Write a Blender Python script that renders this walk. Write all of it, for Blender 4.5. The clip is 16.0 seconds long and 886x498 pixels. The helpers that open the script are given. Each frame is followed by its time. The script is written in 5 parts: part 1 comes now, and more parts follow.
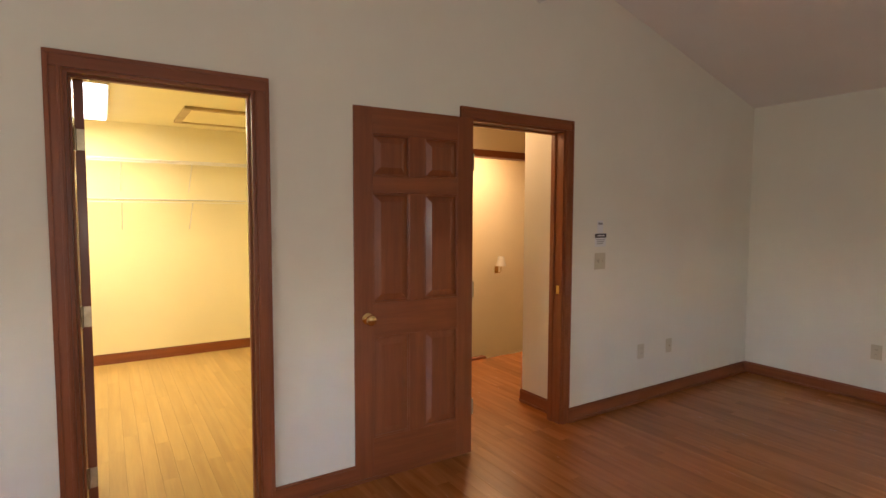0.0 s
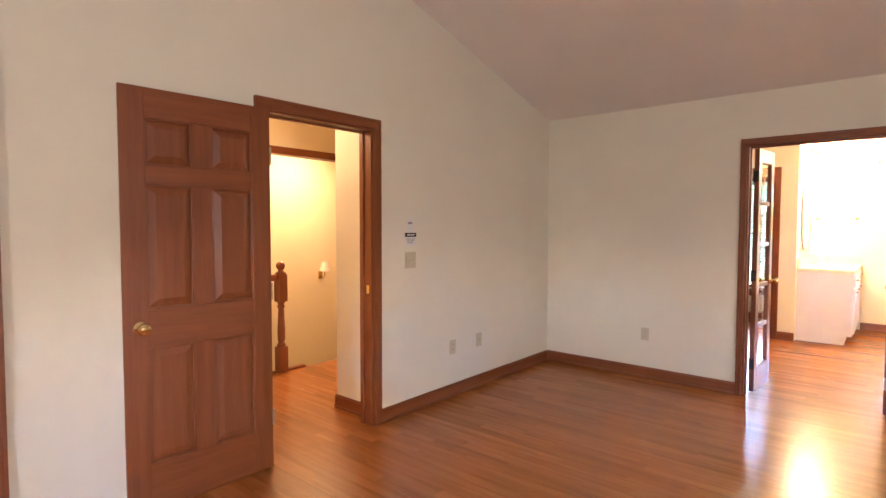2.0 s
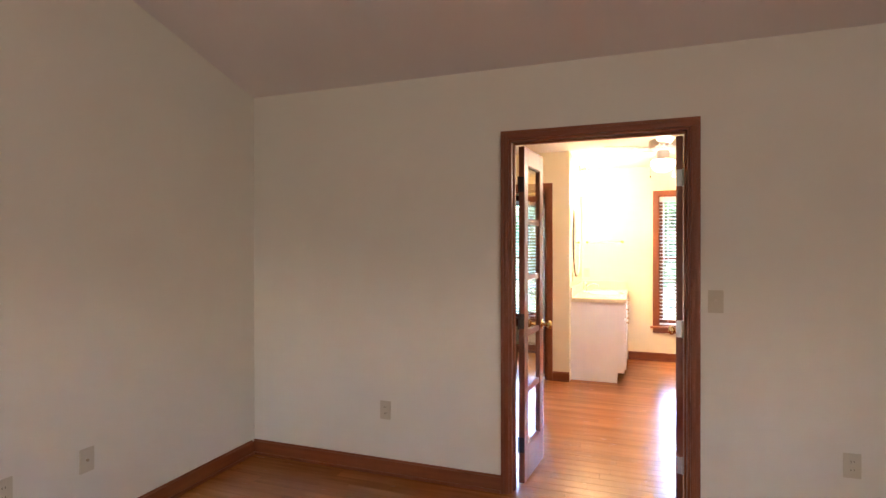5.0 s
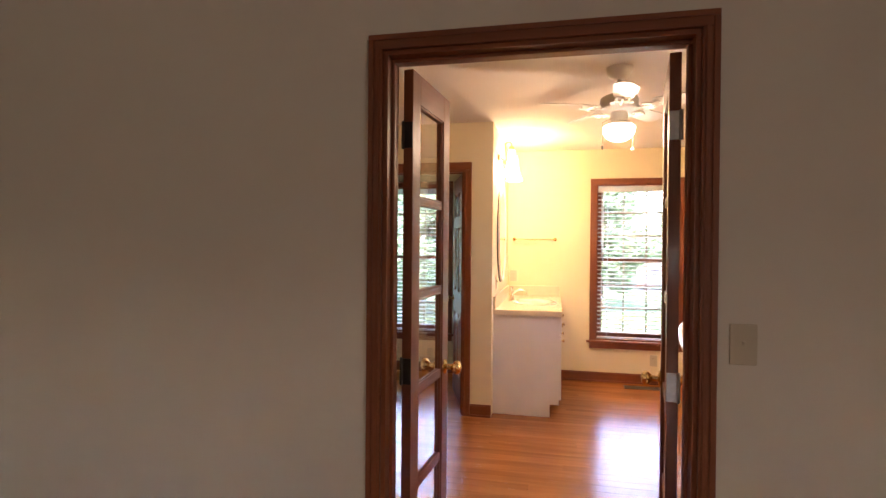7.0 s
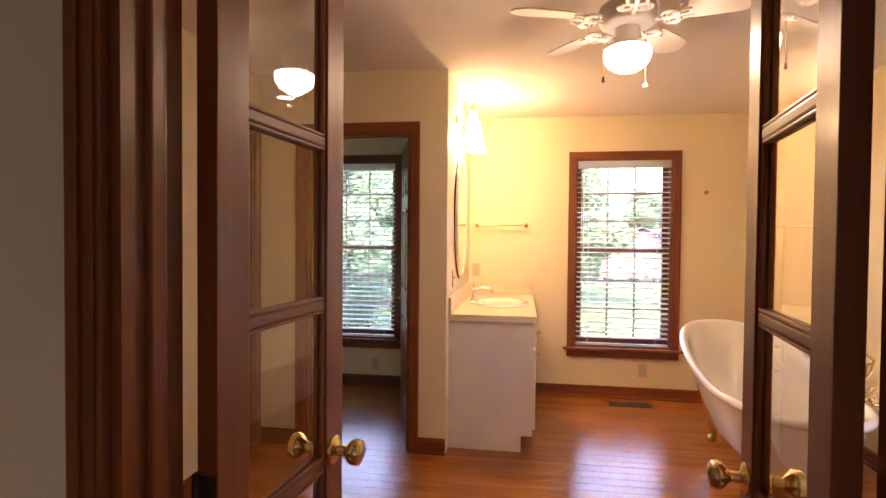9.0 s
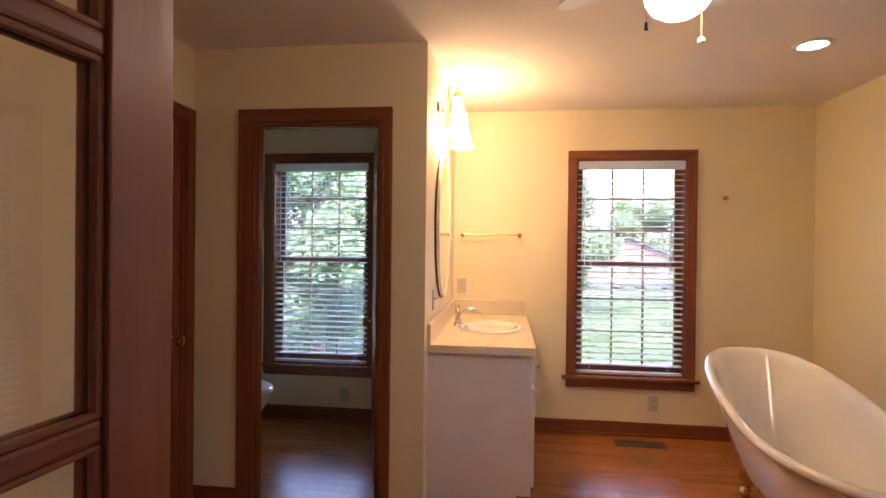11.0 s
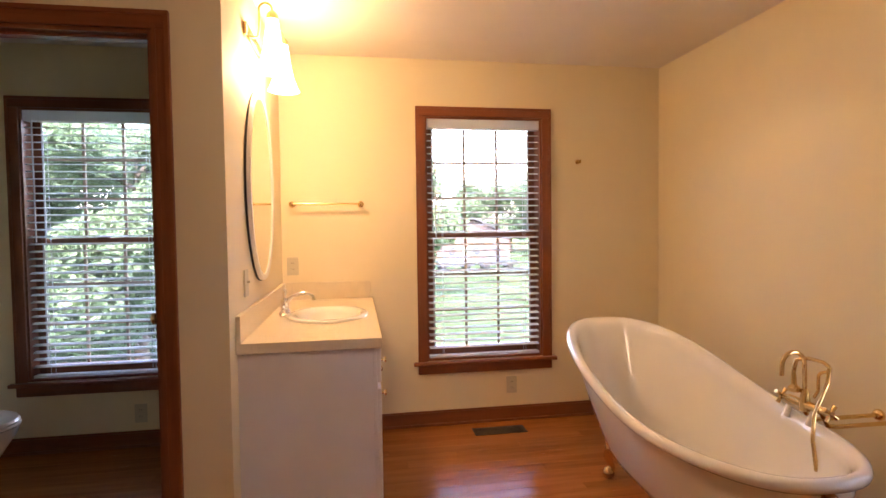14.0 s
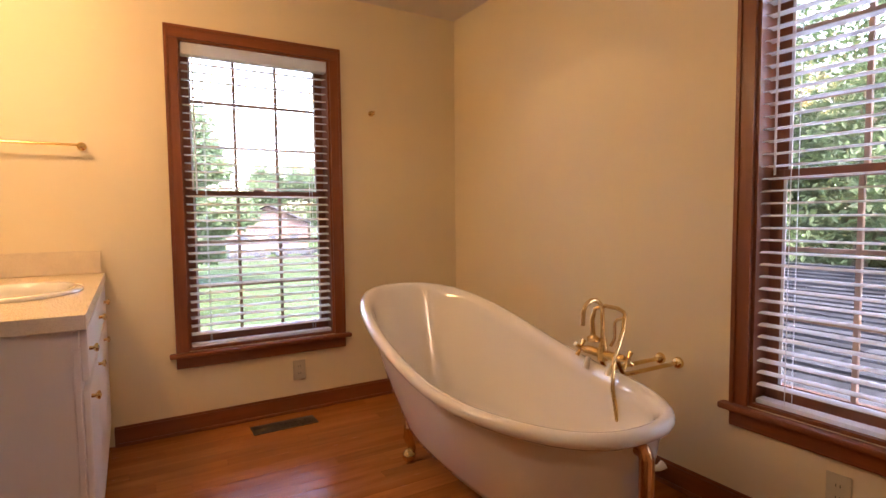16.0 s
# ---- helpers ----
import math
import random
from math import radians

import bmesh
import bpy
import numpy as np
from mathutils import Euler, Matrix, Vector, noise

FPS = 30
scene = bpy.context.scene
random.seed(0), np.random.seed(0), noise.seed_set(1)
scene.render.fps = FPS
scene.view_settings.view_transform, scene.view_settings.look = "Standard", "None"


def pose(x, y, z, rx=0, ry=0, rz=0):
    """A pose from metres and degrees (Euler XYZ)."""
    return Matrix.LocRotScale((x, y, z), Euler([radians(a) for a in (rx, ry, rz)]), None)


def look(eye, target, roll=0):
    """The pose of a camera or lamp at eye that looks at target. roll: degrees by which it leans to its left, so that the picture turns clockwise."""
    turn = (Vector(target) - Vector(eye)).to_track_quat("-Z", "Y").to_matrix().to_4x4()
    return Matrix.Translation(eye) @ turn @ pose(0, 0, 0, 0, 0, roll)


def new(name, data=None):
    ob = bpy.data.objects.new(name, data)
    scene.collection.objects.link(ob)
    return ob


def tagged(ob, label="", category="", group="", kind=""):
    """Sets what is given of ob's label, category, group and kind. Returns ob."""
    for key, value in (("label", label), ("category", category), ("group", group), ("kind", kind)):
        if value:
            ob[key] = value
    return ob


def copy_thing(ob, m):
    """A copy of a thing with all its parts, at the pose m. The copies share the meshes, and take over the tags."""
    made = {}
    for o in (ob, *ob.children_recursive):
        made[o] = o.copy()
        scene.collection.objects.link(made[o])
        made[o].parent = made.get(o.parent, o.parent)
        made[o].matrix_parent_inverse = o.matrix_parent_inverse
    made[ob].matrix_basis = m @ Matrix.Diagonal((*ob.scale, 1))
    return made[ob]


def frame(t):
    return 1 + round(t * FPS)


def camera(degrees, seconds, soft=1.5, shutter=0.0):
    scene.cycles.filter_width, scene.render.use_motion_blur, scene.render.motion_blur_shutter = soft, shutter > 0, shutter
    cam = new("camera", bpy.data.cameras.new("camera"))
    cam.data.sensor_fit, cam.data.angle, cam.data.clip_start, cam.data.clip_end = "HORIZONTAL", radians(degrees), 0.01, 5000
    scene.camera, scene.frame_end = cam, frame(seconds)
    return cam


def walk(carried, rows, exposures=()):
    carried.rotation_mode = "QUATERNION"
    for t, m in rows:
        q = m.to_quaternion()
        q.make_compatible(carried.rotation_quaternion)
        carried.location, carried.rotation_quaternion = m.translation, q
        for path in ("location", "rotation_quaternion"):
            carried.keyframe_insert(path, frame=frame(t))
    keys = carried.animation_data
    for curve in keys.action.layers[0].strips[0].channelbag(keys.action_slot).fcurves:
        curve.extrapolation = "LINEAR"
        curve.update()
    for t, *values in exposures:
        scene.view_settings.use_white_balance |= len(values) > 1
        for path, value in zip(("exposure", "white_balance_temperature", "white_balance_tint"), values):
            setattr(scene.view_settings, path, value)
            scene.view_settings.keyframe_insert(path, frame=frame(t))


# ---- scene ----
cam = camera(80.0, 16.0)
PATH = [
    (0, (-0.142, 0.084, 1.463), (0.934, 1.765, 1.337), 0.2),
    (0.5, (-0.122, 0.074, 1.449), (1.086, 1.662, 1.308), 0.0),
    (1, (-0.077, 0.031, 1.421), (1.243, 1.528, 1.287), -0.2),
    (1.5, (-0.03, -0.005, 1.404), (1.389, 1.4, 1.293), 0.1),
    (2, (0.081, -0.011, 1.394), (1.602, 1.285, 1.304), 0.1),
    (2.5, (0.351, 0.062, 1.427), (1.97, 1.233, 1.339), -0.0),
    (3, (0.602, 0.069, 1.413), (2.306, 1.115, 1.355), -0.4),
    (3.5, (0.947, 0.107, 1.422), (2.715, 1.041, 1.382), -0.6),
    (4, (1.258, 0.143, 1.413), (3.075, 0.978, 1.401), -0.3),
    (4.2, (1.389, 0.155, 1.425), (3.221, 0.956, 1.413), -0.3),
    (6.5, (2.984, 0.341, 1.421), (4.926, 0.821, 1.422), 0.5),
    (7, (3.306, 0.35, 1.42), (5.261, 0.769, 1.405), 0.5),
    (7.5, (3.597, 0.365, 1.397), (5.56, 0.749, 1.377), 0.8),
    (8, (3.841, 0.382, 1.378), (5.811, 0.727, 1.35), 0.7),
    (8.5, (4.108, 0.391, 1.382), (6.081, 0.716, 1.344), 0.7),
    (9, (4.351, 0.394, 1.384), (6.328, 0.691, 1.338), 0.5),
    (11.5, (5.095, 0.464, 1.408), (7.084, 0.671, 1.413), 0.7),
    (12, (5.182, 0.468, 1.394), (7.178, 0.597, 1.401), 0.5),
    (12.5, (5.252, 0.454, 1.382), (7.252, 0.472, 1.378), 0.1),
    (13, (5.36, 0.436, 1.364), (7.358, 0.354, 1.339), -0.3),
    (13.5, (5.487, 0.426, 1.341), (7.477, 0.233, 1.292), -0.5),
    (14, (5.592, 0.388, 1.319), (7.565, 0.069, 1.245), -0.7),
    (14.5, (5.664, 0.343, 1.277), (7.609, -0.117, 1.188), -0.8),
    (15, (5.747, 0.291, 1.253), (7.64, -0.343, 1.143), -0.9),
    (15.5, (5.875, 0.247, 1.218), (7.693, -0.577, 1.094), -0.7),
    (16, (6.005, 0.182, 1.141), (7.723, -0.835, 1.016), -0.6),
]
EXPOSURES = [(0.0, 6.5, 6400, 18), (1.0, 7.0, 6400, 21), (1.5, 7.2, 6400, 23), (2.5, 7.4, 6500, 24), (3.5, 7.35, 6500, 24), (4.2, 7.1, 6450, 24), (6.3, 6.15, 6700, 26),
             (7.0, 5.8, 7000, 28), (9.0, 5.4, 7400, 32), (11.5, 4.9, 6600, 30), (13.5, 5.0, 7000, 30), (15.0, 4.8, 7400, 31), (16.0, 4.7, 7500, 33)]
walk(cam, [(t, look(eye, target, roll)) for t, eye, target, roll in PATH], EXPOSURES)

# ---- plan (metres) ----
AY = 2.70            # bedroom wall with the two doors
BX, BX2 = 4.94, 5.06  # wall between bedroom and bathroom
CX = 9.08            # bathroom window wall
DY = -1.74           # bathroom wall behind the tub
JX, JY = 7.65, 0.865  # corner of the toilet room
NY = 2.13            # bathroom north wall
WX, SY = -2.80, -2.70  # bedroom outer walls
CEIL = 2.44
RIDGE, EAVE, SLOPE = 1.07, 2.46, 0.28
GROUND = -2.9

# ---- world, sun, lamps ----
world = bpy.data.worlds.new("world")
scene.world = world
world.use_nodes = True
wn = world.node_tree.nodes
sky = wn.new("ShaderNodeTexSky")
sky.sky_type = "NISHITA"
sky.sun_disc = False
sky.sun_elevation, sky.sun_rotation = radians(61), radians(280)
sky.air_density, sky.dust_density = 1.0, 2.0
world.node_tree.links.new(sky.outputs[0], wn["Background"].inputs[0])
wn["Background"].inputs[1].default_value = 0.15


def lamp(name, kind, where, energy, colour, size=0.1, aim=None, size_y=None):
    data = bpy.data.lights.new(name, kind)
    data.energy, data.color = energy, colour
    if kind == "AREA":
        data.shape = "RECTANGLE"
        data.size, data.size_y = size, size_y or size
    elif kind == "SUN":
        data.angle = size
    else:
        data.shadow_soft_size = size
    ob = new(name, data)
    ob.matrix_world = look(where, aim) if aim else pose(*where)
    return ob


lamp("sun", "SUN", (-8, 1.5, 15), 0.8, (1.0, 0.98, 0.95), radians(20), (0, 0, 0))
DAY = (1.0, 0.985, 0.90)

# added area lamps in the unseen bedroom openings, in place of sky light
lamp("south_opening_fill", "AREA", (0.525, SY - 0.01, 1.325), 0.34, DAY, 0.44, (0.525, 0, 1.5), 0.44)
lamp("west_opening_fill", "AREA", (WX - 0.01, 0.74, 1.225), 0.17, DAY, 0.46, (0, 0.74, 1.4), 0.44)
lamp("vanity_bulb", "POINT", (8.31, 0.755, 2.12), 0.42, (1.0, 0.73, 0.40), 0.06)
lamp("vanity_bulb_down", "SPOT", (8.31, 0.755, 2.10), 0.42, (1.0, 0.73, 0.40), 0.06, (8.31, 0.70, 0))
bpy.data.lights["vanity_bulb_down"].spot_size, bpy.data.lights["vanity_bulb_down"].spot_blend = radians(165), 0.7
lamp("fan_bulb", "POINT", (6.47, 0.006, 2.055), 0.34, (1.0, 0.79, 0.52), 0.045)
lamp("downlight_bulb", "SPOT", (7.86, -1.064, 2.425), 0.25, (1.0, 0.79, 0.52), 0.06, (7.86, -1.064, 0))
bpy.data.lights["downlight_bulb"].spot_size = radians(110)
lamp("hall_bulb", "AREA", (3.67, 4.80, 2.37), 0.34, (1.0, 0.68, 0.37), 0.2, (3.4, 4.7, 0), 0.2)
# added fill for the landing; no fixture hangs here
lamp("hall_fill_near", "POINT", (2.1, 3.5, 2.25), 0.15, (1.0, 0.68, 0.38), 0.1)
lamp("closet_tube_light", "AREA", (-0.42, 5.0, 2.29), 0.50, (1.0, 0.88, 0.54), 0.5, (-0.42, 5.0, 0), 1.2)

# ---- materials ----
MATS = {}


def material(name, colour, rough=0.5, metal=0.0, vary=0.06, scale=6.0, bump=0.0, bump_scale=60.0, stretch=(1, 1, 1),
             grain=0.0, rnd=None, rnd_amount=0.0, coat=0.0, emit=0.0, spec=0.5, trans=0.0, dark=None, two_hue=None):
    if name in MATS:
        return MATS[name]
    m = bpy.data.materials.new(name)
    m.use_nodes = True
    nt = m.node_tree
    n, ln = nt.nodes, nt.links.new
    b = n["Principled BSDF"]
    tc = n.new("ShaderNodeTexCoord")
    mp = n.new("ShaderNodeMapping")
    mp.inputs["Scale"].default_value = stretch
    ln(tc.outputs["Object"], mp.inputs[0])
    offset = None
    if rnd:
        r = n.new("ShaderNodeObjectInfo" if rnd == "object" else "ShaderNodeNewGeometry")
        out = r.outputs["Random"] if rnd == "object" else r.outputs["Random Per Island"]
        offset = out
        sh = n.new("ShaderNodeVectorMath")
        sh.operation = "SCALE"
        sh.inputs[0].default_value = (13.0, 31.0, 17.0)
        ln(out, sh.inputs["Scale"])
        ad = n.new("ShaderNodeVectorMath")
        ln(mp.outputs[0], ad.inputs[0])
        ln(sh.outputs[0], ad.inputs[1])
        vec = ad.outputs[0]
    else:
        vec = mp.outputs[0]
    big = n.new("ShaderNodeTexNoise")
    big.inputs["Scale"].default_value = scale
    big.inputs["Detail"].default_value = 4
    ln(vec, big.inputs["Vector"])
    fine = n.new("ShaderNodeTexNoise")
    fine.inputs["Scale"].default_value = bump_scale
    fine.inputs["Detail"].default_value = 3
    ln(vec, fine.inputs["Vector"])
    mix = n.new("ShaderNodeMix")
    mix.data_type = "RGBA"
    lo = dark or tuple(c * (1 - 2.2 * vary) for c in colour)
    hi = two_hue or tuple(min(1.0, c * (1 + 1.2 * vary)) for c in colour)
    mix.inputs["A"].default_value = (*lo, 1)
    mix.inputs["B"].default_value = (*hi, 1)
    ramp = n.new("ShaderNodeMapRange")
    ramp.inputs["From Min"].default_value, ramp.inputs["From Max"].default_value = 0.3, 0.7
    ln(big.outputs["Fac"], ramp.inputs["Value"])
    ln(ramp.outputs[0], mix.inputs["Factor"])
    col = mix.outputs["Result"]
    if grain:
        g = n.new("ShaderNodeMix")
        g.data_type, g.blend_type = "RGBA", "MULTIPLY"
        g.inputs["Factor"].default_value = grain
        ln(col, g.inputs["A"])
        cr = n.new("ShaderNodeMapRange")
        cr.inputs["From Min"].default_value, cr.inputs["From Max"].default_value = 0.35, 0.65
        cr.inputs["To Min"].default_value, cr.inputs["To Max"].default_value = 0.35, 1.1
        ln(fine.outputs["Fac"], cr.inputs["Value"])
        ln(cr.outputs[0], g.inputs["B"])
        col = g.outputs["Result"]
    if offset:
        hv = n.new("ShaderNodeHueSaturation")
        mr = n.new("ShaderNodeMapRange")
        mr.inputs["To Min"].default_value, mr.inputs["To Max"].default_value = 1 - rnd_amount, 1 + rnd_amount
        ln(offset, mr.inputs["Value"])
        ln(mr.outputs[0], hv.inputs["Value"])
        ln(col, hv.inputs["Color"])
        col = hv.outputs["Color"]
    ln(col, b.inputs["Base Color"])
    b.inputs["Roughness"].default_value = rough
    b.inputs["Metallic"].default_value = metal
    b.inputs["Specular IOR Level"].default_value = spec
    b.inputs["Coat Weight"].default_value = coat
    b.inputs["Coat Roughness"].default_value = 0.12
    b.inputs["Transmission Weight"].default_value = trans
    if rough > 0.03 and not trans:
        rr = n.new("ShaderNodeMapRange")
        rr.inputs["To Min"].default_value, rr.inputs["To Max"].default_value = rough * 0.8, min(1.0, rough * 1.2)
        ln(fine.outputs["Fac"], rr.inputs["Value"])
        ln(rr.outputs[0], b.inputs["Roughness"])
    if bump:
        bp = n.new("ShaderNodeBump")
        bp.inputs["Strength"].default_value = bump
        bp.inputs["Distance"].default_value = 0.002
        ln(fine.outputs["Fac"], bp.inputs["Height"])
        ln(bp.outputs[0], b.inputs["Normal"])
    if emit:
        b.inputs["Emission Color"].default_value = (*colour, 1)
        b.inputs["Emission Strength"].default_value = emit
    MATS[name] = m
    return m


def see_through(m, colour, share):
    """Let part of the light through a thin sheet."""
    nt = m.node_tree
    tr = nt.nodes.new("ShaderNodeBsdfTranslucent")
    tr.inputs["Color"].default_value = (*colour, 1)
    mx = nt.nodes.new("ShaderNodeMixShader")
    mx.inputs["Fac"].default_value = share
    nt.links.new(nt.nodes["Principled BSDF"].outputs[0], mx.inputs[1])
    nt.links.new(tr.outputs[0], mx.inputs[2])
    nt.links.new(mx.outputs[0], nt.nodes["Material Output"].inputs["Surface"])


wall_white = material("bedroom_wall_paint", (0.77, 0.735, 0.63), 0.75, vary=0.015, scale=1.5, bump=0.12, bump_scale=180)
wall_cream = material("bath_wall_paint", (0.80, 0.69, 0.47), 0.6, vary=0.02, scale=1.5, bump=0.12, bump_scale=180)
wall_hall = material("hall_wall_paint", (0.80, 0.68, 0.45), 0.7, vary=0.02, scale=1.5, bump=0.12, bump_scale=180)
wall_closet = material("closet_wall_paint", (0.84, 0.74, 0.44), 0.7, vary=0.02, scale=1.5, bump=0.12, bump_scale=180)
ceil_bed = material("bedroom_ceiling_paint", (0.78, 0.74, 0.71), 0.85, vary=0.02, scale=1.0, bump=0.25, bump_scale=90)
ceil_bath = material("bath_ceiling_paint", (0.80, 0.73, 0.66), 0.85, vary=0.03, scale=1.2, bump=0.5, bump_scale=40)
outside_wall = material("siding_paint", (0.55, 0.52, 0.48), 0.7)
CHERRY, CHERRY_D, CHERRY_L = (0.235, 0.064, 0.017), (0.20, 0.052, 0.014), (0.26, 0.074, 0.020)


def cherry(axis):
    st = {"x": (1.2, 22, 22), "y": (22, 1.2, 22), "z": (22, 22, 1.2)}[axis]
    return material("stained_wood_" + axis, CHERRY, 0.42, scale=1.4, bump=0.10, bump_scale=7, stretch=st, grain=0.14,
                    coat=0.12, dark=CHERRY_D, two_hue=CHERRY_L)


wood_x, wood_y, wood_z = cherry("x"), cherry("y"), cherry("z")
wood_beige = material("muntin_wood", (0.42, 0.27, 0.19), 0.45, vary=0.12, scale=8, stretch=(3, 3, 1))
FLOOR_KW = dict(rough=0.25, scale=1.6, bump=0.03, bump_scale=9, stretch=(12, 0.8, 12), grain=0.10, rnd_amount=0.12, coat=0.05, spec=0.36,
                dark=(0.29, 0.094, 0.020), two_hue=(0.42, 0.152, 0.038))
floor_piece = material("oak_board", (0.36, 0.15, 0.05), rnd="object", **FLOOR_KW)
floor_rest = material("oak_boards_joined", (0.36, 0.15, 0.05), rnd="island", **FLOOR_KW)
CLOSET_KW = dict(FLOOR_KW, dark=(0.46, 0.285, 0.095), two_hue=(0.56, 0.365, 0.13), rnd_amount=0.07, rough=0.35)
floor_closet = material("natural_oak_boards", (0.5, 0.3, 0.1), rnd="island", **CLOSET_KW)
subfloor = material("subfloor", (0.06, 0.03, 0.015), 0.9)
white_enamel = material("white_enamel", (0.82, 0.79, 0.73), 0.10, vary=0.01, scale=3, coat=0.6)
white_ceramic = material("white_ceramic", (0.80, 0.76, 0.68), 0.12, vary=0.01, scale=3, coat=0.5)
white_paint = material("white_cabinet_paint", (0.76, 0.70, 0.65), 0.42, vary=0.02, scale=4, bump=0.06)
white_metal = material("white_metal", (0.78, 0.74, 0.67), 0.35, vary=0.03, scale=10)
blade_white = material("fan_blade_white", (0.72, 0.68, 0.62), 0.45, vary=0.03, scale=5)
blind_white = material("blind_slat_white", (0.88, 0.88, 0.88), 0.45, vary=0.02, scale=8)
see_through(blind_white, (0.90, 0.92, 0.94), 0.5)
vinyl = material("window_vinyl", (0.75, 0.74, 0.72), 0.4, vary=0.02)
counter_mat = material("cultured_marble", (0.74, 0.62, 0.44), 0.28, vary=0.03, scale=14, coat=0.2, bump_scale=200)
plate_mat = material("almond_plate", (0.58, 0.52, 0.38), 0.4, vary=0.02)
plate_dark = material("plate_slot", (0.08, 0.07, 0.05), 0.6)
brass = material("polished_brass", (0.80, 0.58, 0.27), 0.16, 1.0, vary=0.05, scale=20)
brass_dull = material("dull_brass", (0.42, 0.34, 0.22), 0.35, 1.0, vary=0.1, scale=30)
steel = material("hinge_steel", (0.45, 0.44, 0.42), 0.35, 1.0, vary=0.08, scale=30)
iron = material("dark_hinge", (0.06, 0.045, 0.035), 0.45, 0.8, vary=0.1, scale=30)
chrome = material("chrome", (0.80, 0.78, 0.74), 0.08, 1.0, vary=0.02)
copper = material("copper_pipe", (0.62, 0.30, 0.14), 0.25, 1.0, vary=0.08, scale=20)
vent_mat = material("vent_metal", (0.10, 0.075, 0.05), 0.5, 0.5, vary=0.1)
black_mat = material("near_black", (0.02, 0.02, 0.02), 0.6)
paper = material("paper_label", (0.72, 0.72, 0.72), 0.6, vary=0.02)
ink = material("ink_dark", (0.04, 0.03, 0.03), 0.6)
ink_grey = material("ink_grey", (0.28, 0.27, 0.27), 0.6)
mirror_mat = material("mirror_silver", (0.92, 0.92, 0.90), 0.01, 1.0, vary=0.0)
frost = material("lit_frosted_glass", (1.0, 0.80, 0.50), 0.3, emit=0.45)
frost_fan = material("lit_fan_bowl", (1.0, 0.90, 0.72), 0.3, emit=0.4)
frost_can = material("lit_downlight", (1.0, 0.86, 0.66), 0.4, emit=0.4)
frost_tube = material("lit_tube_lens", (0.92, 0.95, 1.0), 0.4, emit=0.05)
frost_sconce = material("sconce_shade", (0.82, 0.76, 0.64), 0.5)
frost_hall = material("lit_hall_light", (1.0, 0.85, 0.62), 0.4, emit=0.02)

glass = bpy.data.materials.new("clear_glass")
glass.use_nodes = True
gb = glass.node_tree.nodes["Principled BSDF"]
gb.inputs["Base Color"].default_value = (0.97, 0.99, 0.98, 1)
gb.inputs["Roughness"].default_value = 0.0
gb.inputs["Transmission Weight"].default_value = 1.0
gb.inputs["IOR"].default_value = 1.45

# ---- building helpers ----


def bm_box(lo, hi, bev=0.0, bm=None):
    own = bmesh.new()
    c = [(a + b) / 2 for a, b in zip(lo, hi)]
    d = [abs(b - a) for a, b in zip(lo, hi)]
    bmesh.ops.create_cube(own, size=1, matrix=Matrix.Translation(c) @ Matrix.Diagonal((*d, 1)))
    if bev:
        bmesh.ops.bevel(own, geom=own.edges[:], offset=min(bev, min(d) * 0.45), segments=2, affect="EDGES", profile=0.6)
    return join(bm, own)


def join(bm, own, m=None):
    if m is not None:
        bmesh.ops.transform(own, matrix=m, verts=own.verts)
    if bm is None:
        return own
    me = bpy.data.meshes.new("tmp")
    own.to_mesh(me)
    own.free()
    bm.from_mesh(me)
    bpy.data.meshes.remove(me)
    return bm


def bm_lathe(profile, seg=24, m=None, bm=None, ring=False):
    """profile: (radius, z) pairs, turned about z."""
    own = bmesh.new()
    rings = []
    for r, z in profile:
        if r < 1e-5:
            rings.append([own.verts.new((0, 0, z))])
        else:
            rings.append([own.verts.new((r * math.cos(2 * math.pi * k / seg), r * math.sin(2 * math.pi * k / seg), z)) for k in range(seg)])
    for a, b in zip(rings, rings[1:] + (rings[:1] if ring else [])):
        for k in range(seg):
            k2 = (k + 1) % seg
            if len(a) == 1 and len(b) == 1:
                continue
            if len(a) == 1:
                own.faces.new((a[0], b[k2], b[k]))
            elif len(b) == 1:
                own.faces.new((a[k], a[k2], b[0]))
            else:
                own.faces.new((a[k], a[k2], b[k2], b[k]))
    for end, flip in ((rings[0], True), (rings[-1], False)):
        if len(end) > 1 and not ring:
            own.faces.new(end[::-1] if flip else end)
    bmesh.ops.recalc_face_normals(own, faces=own.faces)
    return join(bm, own, m)


def bm_tube(points, radius, seg=10, bm=None, closed=False):
    """A round tube along points; radius a number or one for each point."""
    own = bmesh.new()
    pts = [Vector(p) for p in points]
    n = len(pts)
    rad = radius if isinstance(radius, (list, tuple)) else [radius] * n
    rings = []
    ref = None
    for i, p in enumerate(pts):
        a = pts[(i - 1) % n] if closed or i else p
        b = pts[(i + 1) % n] if closed or i < n - 1 else p
        d = (b - a).normalized()
        if ref is None:
            ref = d.orthogonal().normalized()
        ref = (ref - d * ref.dot(d)).normalized()
        side = d.cross(ref)
        rings.append([own.verts.new(p + rad[i] * (math.cos(2 * math.pi * k / seg) * ref + math.sin(2 * math.pi * k / seg) * side)) for k in range(seg)])
    pairs = list(zip(rings, rings[1:])) + ([(rings[-1], rings[0])] if closed else [])
    for a, b in pairs:
        for k in range(seg):
            k2 = (k + 1) % seg
            own.faces.new((a[k], a[k2], b[k2], b[k]))
    if not closed:
        own.faces.new(rings[0][::-1])
        own.faces.new(rings[-1])
    bmesh.ops.recalc_face_normals(own, faces=own.faces)
    return join(bm, own)


